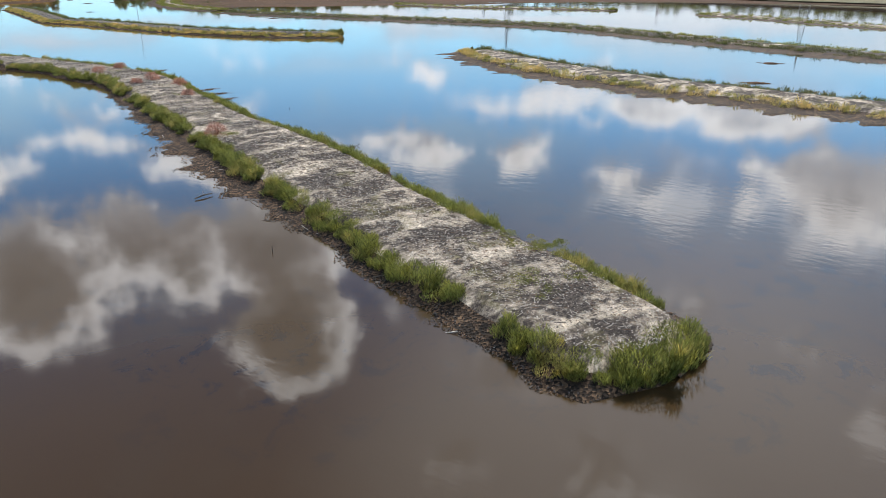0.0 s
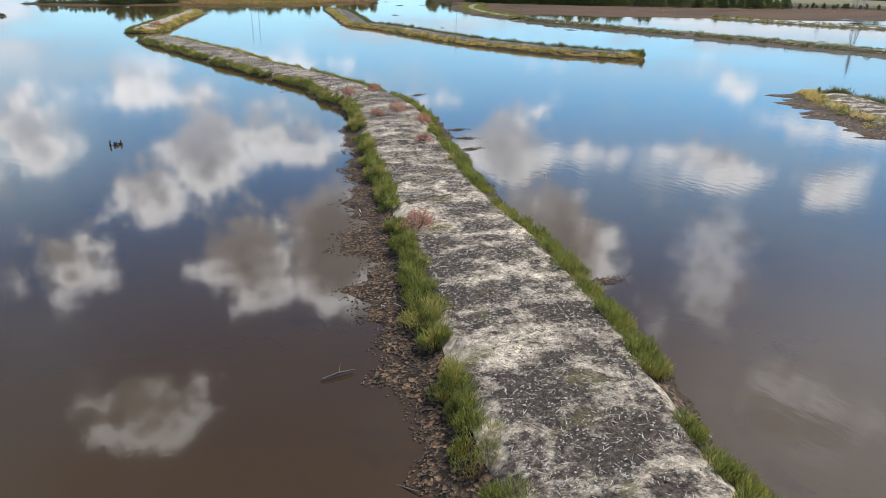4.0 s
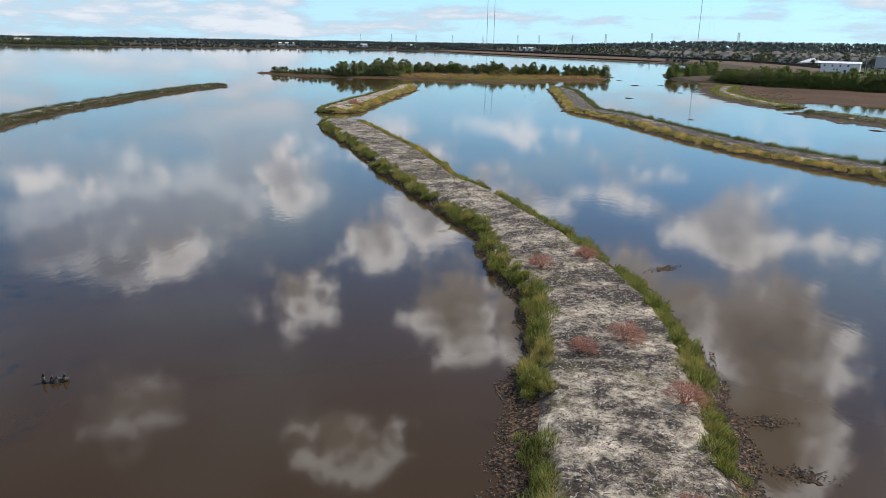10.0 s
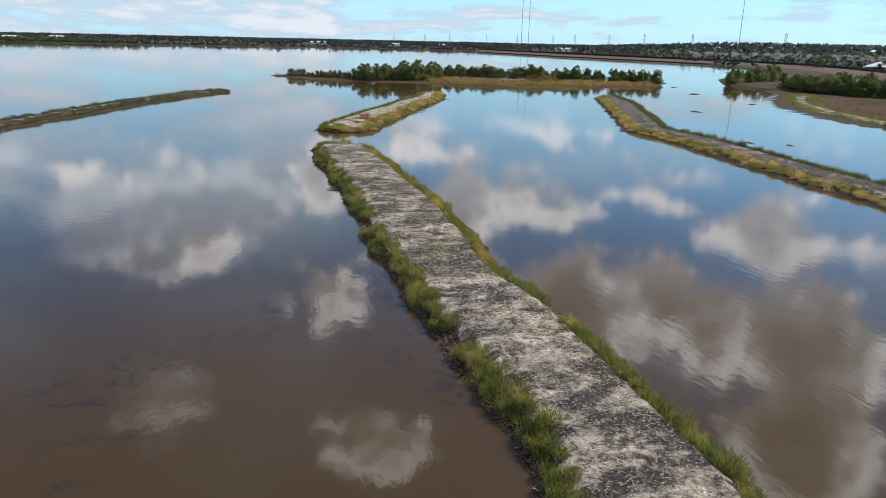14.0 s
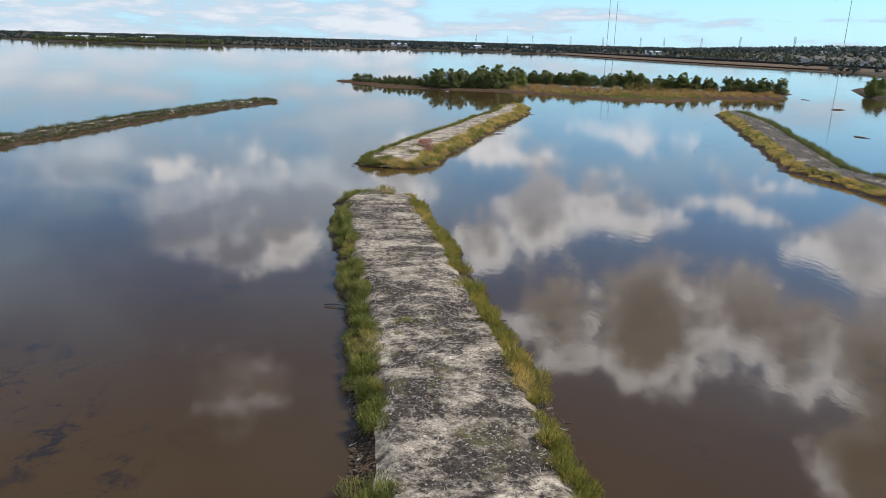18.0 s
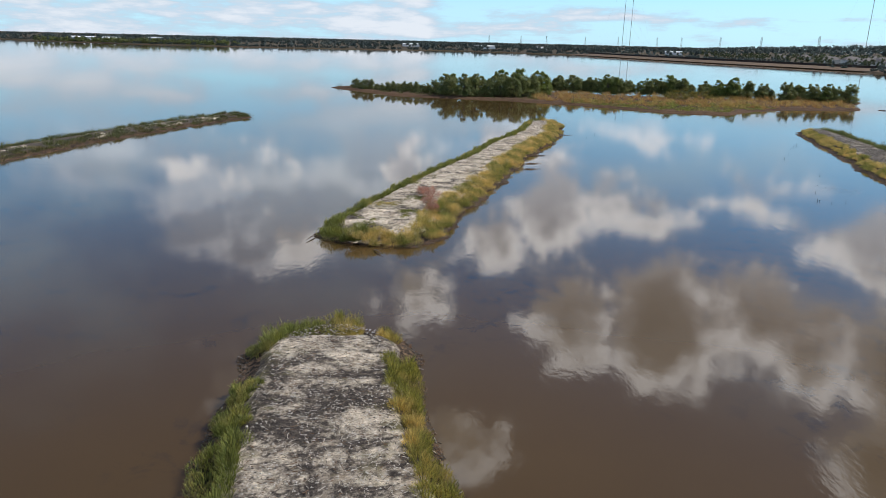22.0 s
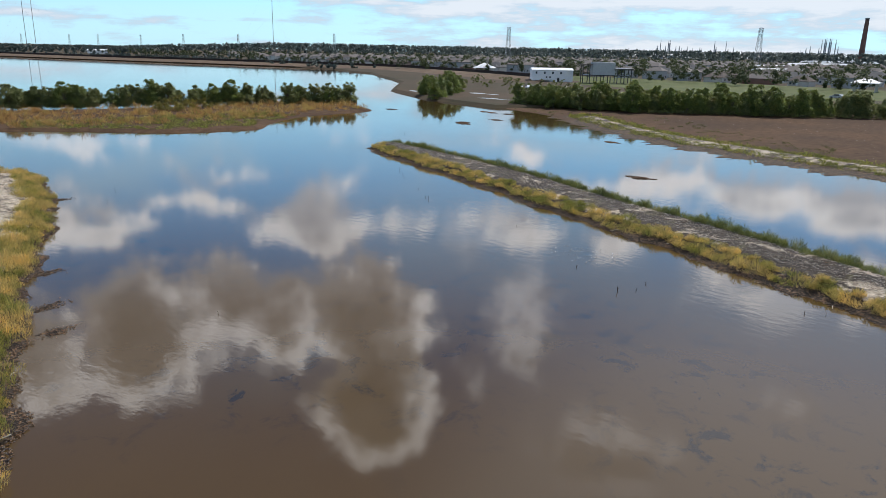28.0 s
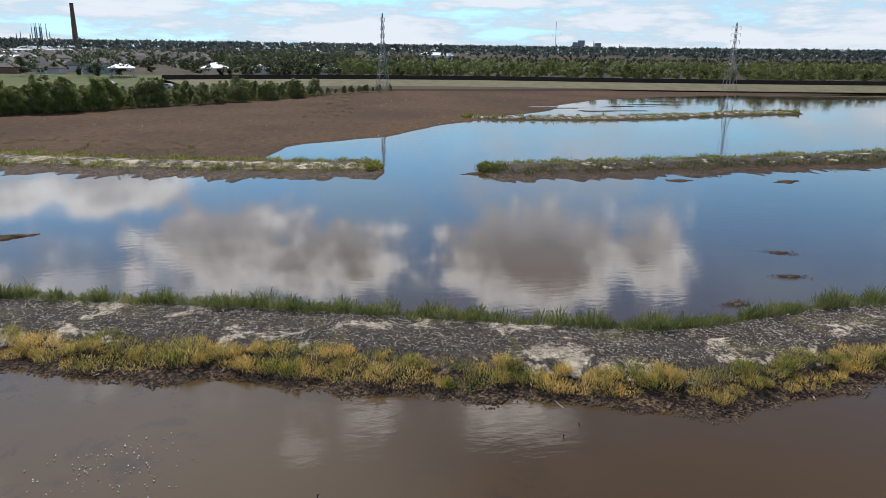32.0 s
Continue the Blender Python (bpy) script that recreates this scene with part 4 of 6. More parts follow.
def thing(name, label, category, m=None, group=""):
    ob = new(name)
    ob.empty_display_size = 0.3
    if m is not None:
        ob.matrix_basis = m
    return tagged(ob, label, category, group)


def bm_mesh(name, bm, mat, smooth_shade=False):
    me = bpy.data.meshes.new(name)
    bm.normal_update()
    bm.to_mesh(me)
    bm.free()
    for m in (mat if isinstance(mat, (list, tuple)) else [mat]):
        me.materials.append(m)
    if smooth_shade:
        me.polygons.foreach_set("use_smooth", np.ones(len(me.polygons), bool))
    return me


def add_box(bm, x0, y0, z0, x1, y1, z1):
    v = [bm.verts.new(p) for p in ((x0, y0, z0), (x1, y0, z0), (x1, y1, z0), (x0, y1, z0), (x0, y0, z1), (x1, y0, z1), (x1, y1, z1), (x0, y1, z1))]
    for f in ((3, 2, 1, 0), (4, 5, 6, 7), (0, 1, 5, 4), (1, 2, 6, 5), (2, 3, 7, 6), (3, 0, 4, 7)):
        bm.faces.new([v[i] for i in f])


def add_tube(bm, a, b, ra, rb, seg=6, cap=True):
    """A tapered bar from a to b."""
    a, b = Vector(a), Vector(b)
    d = (b - a).normalized()
    u = d.orthogonal().normalized()
    w = d.cross(u)
    ring = []
    for p, r in ((a, ra), (b, rb)):
        ring.append([bm.verts.new(p + (u * math.cos(2 * math.pi * i / seg) + w * math.sin(2 * math.pi * i / seg)) * r) for i in range(seg)])
    for i in range(seg):
        j = (i + 1) % seg
        bm.faces.new((ring[0][i], ring[0][j], ring[1][j], ring[1][i]))
    if cap:
        bm.faces.new(ring[0][::-1])
        bm.faces.new(ring[1])


def box_mesh(name, size, mat, at=(0, 0, 0)):
    bm = bmesh.new()
    x, y, z = size
    add_box(bm, at[0] - x / 2, at[1] - y / 2, at[2], at[0] + x / 2, at[1] + y / 2, at[2] + z)
    return bm_mesh(name, bm, mat)


# small things on the terraces and in the water
def dead_bush(seed, r):
    """A leafless bush: twigs that fork four times, as thin tapering blades."""
    g = np.random.default_rng(seed)
    n = 26
    a, e = g.uniform(0, 2 * np.pi, n), np.arccos(g.uniform(0.25, 1, n))
    d = np.stack([np.cos(a) * np.sin(e), np.sin(a) * np.sin(e), np.cos(e)], 1)
    p = np.zeros((n, 3))
    out = []
    for level, (ln, w) in enumerate(((0.42, 0.014), (0.28, 0.012), (0.24, 0.010), (0.2, 0.008))):
        q = p + d * (r * ln * g.uniform(0.7, 1.2, len(p)))[:, None]
        q[:, 2] = np.maximum(q[:, 2], 0.03)
        sd = np.cross(d, g.normal(0, 1, d.shape))
        sd = sd / (np.linalg.norm(sd, axis=1)[:, None] + 1e-9) * w
        out.append(np.stack([p - sd, p + sd, q + sd * 0.6, q - sd * 0.6], 1))
        k = 3
        p = np.repeat(q, k, 0)
        d = np.repeat(d, k, 0) + g.normal(0, 0.42, (len(p), 3))
        d /= np.linalg.norm(d, axis=1)[:, None]
    return soup("twig_mass", np.concatenate(out).reshape(-1, 3), [M_RED], 4)


def stems(seed, r, mat, k=7):
    g = random.Random(seed)
    bm = bmesh.new()
    for i in range(k):
        a = g.uniform(0, 6.28)
        add_tube(bm, (0, 0, -0.08), (math.cos(a) * r * 0.45, math.sin(a) * r * 0.45, r * g.uniform(0.4, 0.75)), 0.02, 0.006, 5)
    return bm_mesh("stem", bm, mat)


M_TWIG = plain("red_brown_twig", (0.12, 0.055, 0.04), (0.26, 0.13, 0.095), 8.0, 0.9, 0.2)
bush_meshes = [(dead_bush(s, r), stems(s, r, M_TWIG)) for s, r in ((1, 0.85), (2, 0.7), (3, 0.98))]
for i, (x, y) in enumerate(RED_BUSHES):
    b = thing("dead_bush", "dried reddish-brown bush on the bare crest", "bush", pose(x, y, 0.80, 0, 0, 57 * i), "dead bushes")
    part("twig_mass", bush_meshes[i % 3][0], b)
    part("stem", bush_meshes[i % 3][1], b)

for i, (x, y) in enumerate(TUFTS):
    g = np.random.default_rng(40 + i)
    c = np.stack([g.normal(0, 0.7, 16), g.normal(0, 0.42, 16), np.zeros(16), g.uniform(0.2, 0.4, 16)], 1)
    me = grass_mesh("grass_patch", c, g, M_GRASS, 130, (0.07, 0.22), 0.012)
    ob = tagged(new("grass_patch", me), "low green weeds growing on the bare crest", "grass")
    ob.matrix_basis = pose(x, y, 0.84, 0, 0, 40 * i)


def mound_mesh(seed, r, h, mat, humps=5):
    """A ragged patch of low humps with lobed outlines."""
    g = random.Random(seed)
    bm = bmesh.new()
    rings, seg = 5, 22
    for hump in range(humps):
        k0 = 1.0 if hump == 0 else g.uniform(0.2, 0.55)
        ox, oy = (0, 0) if hump == 0 else (g.uniform(-1.7, 1.7) * r, g.uniform(-0.9, 0.9) * r)
        ph = [g.uniform(0, 6.28) for _ in range(4)]
        prev = None
        centre = bm.verts.new((ox, oy, h * k0))
        for k in range(1, rings + 1):
            q = k / rings
            row = []
            for i in range(seg):
                a = 2 * math.pi * i / seg
                rad = k0 * r * q * (1 + 0.28 * math.sin(2 * a + ph[0]) + 0.2 * math.sin(3 * a + ph[1]) + 0.16 * math.sin(7 * a + ph[2]))
                z = k0 * h * (1 - q ** 1.7) * (1 + 0.35 * math.sin(5 * a + ph[3]) * q) + g.uniform(-0.03, 0.03) * k0 - (0.12 if k == rings else 0)
                row.append(bm.verts.new((ox + rad * math.cos(a) * 1.2, oy + rad * math.sin(a) * 0.85, z)))
            for i in range(seg):
                j = (i + 1) % seg
                bm.faces.new((centre, row[i], row[j]) if prev is None else (prev[i], row[i], row[j], prev[j]))
            prev = row
    return bm_mesh("mud_mound", bm, mat, True)


mounds = [mound_mesh(s, 0.6, 0.08, M_MUD) for s in range(4)]
for i, (x, y) in enumerate(MOUNDS):
    ob = tagged(new("mud_mound", mounds[i % 4]), "low brown hump of mud and reed in the shallows", "mud mound", "mud mounds")
    ob.matrix_basis = pose(x, y, 0.0, 0, 0, 20 * math.sin(i * 1.7) + (90 if x > 50 else 0)) @ Matrix.Scale(0.72, 4)
    gm = np.random.default_rng(300 + i)
    bits = np.stack([gm.normal(0, 0.75, 260), gm.normal(0, 0.32, 260), np.full(260, 0.03)], 1)
    tagged(part("reed_flakes", chip_mesh("reed_flakes", bits, gm, FLAKES, (0.03, 0.10)), ob, "brown floating reed flakes"), kind="stuff")
banks = [mound_mesh(s + 20, 0.95, 0.13, M_FLAT) for s in range(3)]
for i, (x, y) in enumerate(FLATS):
    ob = tagged(new("mud_bank", banks[i % 3]), "dark mud bank showing above the water", "mud bank", "mud banks")
    ob.matrix_basis = pose(x, y, 0.0, 0, 0, 90 + 20 * math.sin(i * 2.1))


def stake_mesh(seed):
    g = random.Random(seed)
    bm = bmesh.new()
    h = g.uniform(0.15, 0.5)
    top = (g.uniform(-0.15, 0.15), g.uniform(-0.15, 0.15), h)
    add_tube(bm, (0, 0, -0.5), top, 0.035, 0.02, 7)
    if seed % 2:
        add_tube(bm, (top[0] * 0.6, top[1] * 0.6, h * 0.6), (g.uniform(-0.4, 0.4), g.uniform(-0.4, 0.4), h * 1.05), 0.025, 0.012, 5)
    return bm_mesh("stake", bm, M_WET_WOOD)


M_WET_WOOD = plain("wet_wood", (0.02, 0.016, 0.013), (0.06, 0.048, 0.04), 6.0, 0.6, 0.4)
stakes = [stake_mesh(s) for s in range(5)]
for i, (x, y) in enumerate(STAKES):
    ob = tagged(new("stake", stakes[i % 5]), "dark rotten stake standing in the water", "stake", "stakes in the water")
    ob.matrix_basis = pose(x, y, 0, 0, 0, 70 * i) @ Matrix.Scale(0.65, 4)


def stump():
    st = thing("tree_stump", "dark broken stump with upright splinters in the water", "stump", pose(-19.3, -45.0, 0) @ Matrix.Diagonal((0.72, 0.72, 0.52, 1)))
    bm = bmesh.new()
    add_tube(bm, (-0.7, 0, -0.3), (0.75, 0.1, 0.22), 0.22, 0.14, 9)
    add_tube(bm, (0.1, -0.1, -0.4), (0.2, 0.1, 0.3), 0.3, 0.2, 9)
    part("log", bm_mesh("log", bm, M_WET_WOOD, True), st)
    for dx, h, w in ((-0.55, 0.95, 0.11), (-0.12, 0.6, 0.12), (0.12, 0.55, 0.1), (0.55, 0.75, 0.11)):
        bm = bmesh.new()
        add_tube(bm, (dx, 0.02, -0.1), (dx + 0.02, 0, h * 0.6), w, w * 0.9, 7)
        add_tube(bm, (dx + 0.02, 0, h * 0.6), (dx + 0.06, 0.01, h), w * 0.8, 0.03, 7)
        part("splinter", bm_mesh("splinter", bm, M_WET_WOOD, True), st)


stump()
for i, (x, y) in enumerate(DRIFT):
    bm = bmesh.new()
    g = random.Random(60 + i)
    p, q = Vector((-g.uniform(0.5, 0.9), 0, 0.02)), Vector((0, g.uniform(-0.15, 0.15), 0.08))
    e = Vector((g.uniform(0.5, 0.9), 0, 0.05))
    add_tube(bm, p, q, 0.035, 0.045, 7), add_tube(bm, q, e, 0.045, 0.02, 7)
    add_tube(bm, q, q + Vector((0.2, 0.35, 0.15)), 0.02, 0.008, 5)
    ob = tagged(new("branch", bm_mesh("branch", bm, M_DARK_STICK)), "bare washed-up branch lying at the waterline", "branch", "branches")
    ob.matrix_basis = pose(x, y, 0.06, 0, 0, 50 * i)


# ---- trees ----
def leaf_quads(g, lumps, per, size):
    """Small leaf sprays on the skins of ragged lumps (x, y, z, radius)."""
    out = []
    for x, y, z, r in lumps:
        d = g.normal(0, 1, (per, 3))
        d /= np.linalg.norm(d, axis=1)[:, None]
        d[:, 2] = np.where(d[:, 2] < -0.5, -d[:, 2], d[:, 2])
        rad = r * g.uniform(0.3, 1.25, per)
        c = np.array([[x, y, z]]) + d * rad[:, None] * np.array([[1, 1, 0.85]])
        u = np.cross(d * 0.5 + g.normal(0, 0.6, (per, 3)), g.normal(0, 1, (per, 3)))
        u /= np.linalg.norm(u, axis=1)[:, None] + 1e-9
        v = np.cross(d + np.array([[0.2, 0.0, 0.5]]) + g.normal(0, 0.5, (per, 3)), u)
        v /= np.linalg.norm(v, axis=1)[:, None] + 1e-9
        s = size * g.uniform(0.5, 1.3, per)[:, None]
        out.append(np.stack([c - u * s, c + v * s * 0.5, c + u * s, c - v * s * 0.5], 1))
    return np.concatenate(out).reshape(-1, 3)


def tree_meshes(seed, h, w, leaf, bark, lumps=60, per=230, size=0.12, low=0.02):
    """A many-stemmed shrub, leafy down to the ground, with uneven shoots above."""
    g = np.random.default_rng(seed)
    L = []
    bm = bmesh.new()
    fork = h * 0.2
    add_tube(bm, (0, 0, -0.3), (0.05, 0.03, fork), 0.03 * h, 0.02 * h, 8)
    for i in range(lumps):
        a = g.uniform(0, 2 * np.pi)
        q = np.sqrt(g.uniform(0, 1))
        kind = i % 4
        zz = g.uniform(low, 0.34) if kind == 0 else g.uniform(0.2, 0.8) if kind < 3 else g.uniform(0.6, 1.0)
        rr = w * (1.0 if zz < 0.35 else 1.3 - 0.85 * zz) * (1 + 0.22 * math.sin(3 * a + seed))
        p = (math.cos(a) * q * rr, math.sin(a) * q * rr, zz * h)
        L.append((*p, (g.uniform(0.05, 0.10) if kind == 3 else g.uniform(0.10, 0.18)) * h))
        if i % 3 == 0:
            m = (p[0] * 0.35, p[1] * 0.35, fork + (p[2] - fork) * 0.5)
            add_tube(bm, (0.05, 0.03, fork * 0.8), m, 0.013 * h, 0.009 * h, 5)
            add_tube(bm, m, p, 0.009 * h, 0.003 * h, 5)
    trunk = bm_mesh("trunk", bm, bark)
    crown = soup("crown", leaf_quads(g, L, per, size), [leaf], 4)
    return trunk, crown


M_BARK = plain("grey_bark", (0.09, 0.075, 0.06), (0.2, 0.17, 0.14), 5.0, 0.95, 0.1)
M_LEAF = leaf_material("shrub_leaves", (0.042, 0.060, 0.022), (0.34, 0.37, 0.13), (0.40, 0.35, 0.13), 0.25)
M_LEAF_LIGHT = leaf_material("willow_leaves", (0.040, 0.062, 0.015), (0.33, 0.39, 0.10), (0.38, 0.34, 0.09), 0.22)
M_LEAF_YELLOW = leaf_material("yellow_leaves", (0.16, 0.14, 0.03), (0.34, 0.29, 0.07))
shrubs = [tree_meshes(100 + i, 5.0, (2.6, 2.1, 2.4, 1.9)[i], M_LEAF, M_BARK, 60, 230, 0.12) for i in range(4)]
willows = [tree_meshes(120 + i, 6.0, (2.9, 2.4, 2.7, 2.2)[i], M_LEAF_LIGHT, M_BARK, 64, 240, 0.13, 0.01) for i in range(4)]
yellow = tree_meshes(140, 2.6, 2.2, M_LEAF_YELLOW, M_BARK, 24, 160, 0.10, 0.1)


def plant(kind, mesh, x, y, z, s, label, group, turn):
    t = thing(kind, label, "tree" if kind == "tree" else "shrub", pose(x, y, z, 0, 0, turn) @ Matrix.Scale(s, 4), group)
    part("trunk", mesh[0], t)
    part("crown", mesh[1], t)
    return t


g = random.Random(5)
# island: dense clump at the west end, a row along the back, low growth in front
ISLE_CLUMP = [(7, 204), (11, 201.5), (14, 203), (17.5, 202), (20.5, 204), (23.5, 203), (26.5, 205), (29.5, 208), (12, 207), (16, 209), (21, 210), (26, 211), (31, 212), (8, 210), (33, 214)]
for i, (x, y) in enumerate(ISLE_CLUMP):
    plant("shrub", willows[i % 4] if i > 9 else shrubs[i % 4], x, y, 0.3, g.uniform(0.85, 1.15), "dense dark-green shrub of the island thicket", "island shrubs", g.uniform(0, 360))
for i in range(17):
    plant("shrub", shrubs[i % 4], -19 + i * 1.6, 223.5 - i * 1.05 + g.uniform(-1, 1), 0.25, g.uniform(0.3, 0.55) + (0.15 if i > 10 else 0), "low green shrub on the island spit", "island shrubs", g.uniform(0, 360))
for i in range(84):
    t = i / 83
    x = 35 + 80 * t + g.uniform(-1.4, 1.4)
    y = 228 - 20 * t ** 1.3 + g.uniform(-2.5, 2.5)
    plant("shrub", (shrubs if g.random() < 0.7 else willows)[i % 4], x, y, 0.3, g.uniform(0.45, 0.95), "green shrub in the row along the island", "island shrubs", g.uniform(0, 360))
for x, y, s in ((66, 205, 1.2), (70, 206, 1.35), (74, 205, 1.1)):
    plant("shrub", yellow, x, y, 0.3, s, "yellow-green rounded shrub on the island", "island shrubs", g.uniform(0, 360))


def in_poly(x, y, poly):
    r = False
    j = len(poly) - 1
    for i in range(len(poly)):
        (xi, yi), (xj, yj) = poly[i], poly[j]
        if (yi > y) != (yj > y) and x < (xj - xi) * (y - yi) / (yj - yi) + xi:
            r = not r
        j = i
    return r


def meadow(poly, n, z, seed, rad=(0.5, 1.3), keep=None):
    q = np.random.default_rng(seed)
    p = np.array(poly)
    lo, hi = p.min(0), p.max(0)
    out = []
    while len(out) < n:
        x, y = q.uniform(lo, hi)
        if in_poly(x, y, poly) and (keep is None or keep(x, y)):
            out.append((x, y, z, q.uniform(*rad)))
    return np.array(out)


ISLE_RED = leaf_material("rust_growth", (0.22, 0.12, 0.045), (0.52, 0.31, 0.11), (0.58, 0.45, 0.14), 0.4)
q = np.random.default_rng(11)
c = meadow(ISLAND, 520, 0.3, 3, (0.5, 1.1), lambda x, y: x > 28 and y < 226 - (x - 30) * 0.2 and y > 186 - (x - 30) * 0.1)
tagged(new("rust_growth", grass_mesh("rust_growth", c, q, ISLE_RED, 60, (0.6, 1.8), 0.04)), "rust-coloured and golden marsh growth on the island", "marsh growth", kind="stuff")
c = meadow(ISLAND, 420, 0.3, 4, (0.5, 1.1), lambda x, y: 36 < x < 84 and y < 196)
tagged(new("grass", grass_mesh("grass", c, q, M_GRASS, 46, (0.4, 0.9), 0.05)), "green marsh grass along the island's shore", "grass", kind="stuff")
c = meadow(ISLAND, 200, 0.3, 5, (0.5, 1.0), lambda x, y: x < 30)
tagged(new("grass", grass_mesh("grass", c, q, M_GRASS_DARK, 46, (0.5, 1.2), 0.05)), "dark undergrowth below the island thicket", "grass", kind="stuff")

# shore thicket
HEDGE = [(145.8, 179), (148.7, 168.7), (152.7, 159.7), (158.1, 148.5), (168.1, 139), (175.6, 127.6), (187, 116.5), (197.4, 104.2), (210.8, 91.2), (228, 78)]
line = smooth([(x, y, x, y) for x, y in HEDGE], 2.0)[:, :2]
for i, (x, y) in enumerate(line):
    t = i / len(line)
    for k in range(3):
        off = 0.8 + 3.2 * k + g.uniform(-1.5, 1.5)
        nx, ny = 0.76, 0.65
        if t > 0.62 and k == 1 and g.random() < 0.5:
            continue
        s = g.choice((0.45, 0.6, 0.7, 0.8, 0.9, 1.05)) * g.uniform(0.85, 1.15) * (1.0 if t < 0.6 else 0.85)
        src = willows if (t < 0.55 and g.random() < 0.75) else shrubs
        plant("shrub", src[g.randrange(4)], x + nx * off + g.uniform(-1, 1), y + ny * off + g.uniform(-1, 1), 0.4, s, "leafy green willow shrub in the shore thicket", "shore thicket", g.uniform(0, 360))
for i in range(16):
    plant("shrub", shrubs[i % 4], 231 + i * 1.2 + g.uniform(-1, 1), 76 - i * 1.3 + g.uniform(-1.5, 1.5), 0.4, g.uniform(0.22, 0.42), "low dark shrub at the end of the shore thicket", "shore thicket", g.uniform(0, 360))
CLUMP = [(143, 207), (147, 209), (150, 212), (155, 214), (151, 219), (158, 220), (163, 221), (168, 224), (172, 226), (160, 228), (166, 232), (175, 233), (180, 238), (172, 240), (184, 246), (190, 250), (178, 248)]
for i, (x, y) in enumerate(CLUMP):
    plant("shrub", willows[i % 4], x, y, 0.4, g.uniform(0.6, 1.05), "bright green willow shrub on the mud point", "mud point shrubs", g.uniform(0, 360))
c = np.array([(x + 0.4 * k - 1.2, y + 0.3 * k - 2.6, 0.25, 0.9) for x, y in line[12::1] for k in (0, 2)])
tagged(new("reeds", grass_mesh("reeds", c, q, M_GRASS_DARK, 40, (0.9, 1.6), 0.06)), "grey-green reeds at the foot of the thicket", "reeds", kind="stuff")

# levee with a dark floodwall
WALL_NORTH = [(190, 890), (240, 700), (290, 560), (322, 445), (316, 390), (300, 335), (281, 285), (278, 262)]
WALL_SOUTH = [(278, 128), (282, 118), (290, 78), (288, 20), (276, -30), (262, -110), (250, -270), (230, -550)]
M_LEVEE = plain("levee_turf", (0.10, 0.095, 0.05), (0.21, 0.18, 0.11), 0.25, 0.95, 0.1)
M_BANK = plain("brown_bank", (0.085, 0.055, 0.035), (0.17, 0.12, 0.08), 0.2, 0.95, 0.1)
M_LAWN = plain("lawn", (0.05, 0.072, 0.018), (0.125, 0.13, 0.05), 0.06, 0.95, 0.1)
M_WALL = plain("rusty_sheet_pile", (0.022, 0.015, 0.013), (0.05, 0.032, 0.026), 0.6, 0.8, 0.3)


def ribbon(name, pts, profile, mat, label, category):
    """A strip along pts; profile: offsets and heights across it."""
    tan = np.gradient(pts, axis=0)
    tan /= np.linalg.norm(tan, axis=1)[:, None]
    nv = np.stack([tan[:, 1], -tan[:, 0]], 1)
    V, F = [], []
    m = len(profile)
    for p, n in zip(pts, nv):
        V += [(p[0] + n[0] * o, p[1] + n[1] * o, z) for o, z in profile]
    for i in range(len(pts) - 1):
        for j in range(m - 1):
            a = i * m + j
            F.append((a, a + 1, a + m + 1, a + m))
    return tagged(new(name, mesh_from(name, V, F, [mat])), label, category, kind="structure")


for wall_rows, turf in ((WALL_NORTH, M_BANK), (WALL_SOUTH, M_LEVEE)):
    wl_pts = smooth([(x, y, x, y) for x, y in wall_rows], 8.0)[:, :2]
    ribbon("levee", wl_pts, [(-8, 0.5), (-3, 2.0), (3, 2.0), (11, 1.5), (24, 0.55)][::-1], turf, "low tan levee with mown slope", "levee")
    ribbon("floodwall", wl_pts, [(-0.2, 1.6), (-0.2, 3.5), (0.2, 3.5), (0.2, 1.6)][::-1], M_WALL, "dark rusty sheet-pile floodwall on the levee", "floodwall")
slab("lawn", wiggle([(236, 150), (262, 246), (292, 262), (318, 330), (352, 330), (352, 116), (292, 118), (262, 128)], 9.0, 2.0), 0.76, M_LAWN, "mown green park lawn behind the thicket", "lawn", 3.0, 0.3)


# ---- power lines, masts, chimney, works ----
M_STEEL = plain("galvanised_steel", (0.20, 0.21, 0.22), (0.32, 0.33, 0.34), 1.0, 0.55, 0.4, 0.0, 0.4)
# far works: lightened and blued, so distance haze is put into the colour
M_GREYBLUE = plain("haze_tinted_steel", (0.17, 0.195, 0.225), (0.28, 0.31, 0.345), 0.05, 0.7, 0.3)
M_CHIM = plain("brown_brick", (0.13, 0.075, 0.06), (0.22, 0.135, 0.11), 0.06, 0.9, 0.2)
M_WHITE = plain("white_paint", (0.70, 0.71, 0.72), (0.82, 0.82, 0.82), 0.4, 0.6, 0.3)
M_DARK = plain("dark_opening", (0.015, 0.017, 0.02), (0.04, 0.043, 0.05), 1.0, 0.4, 0.5)


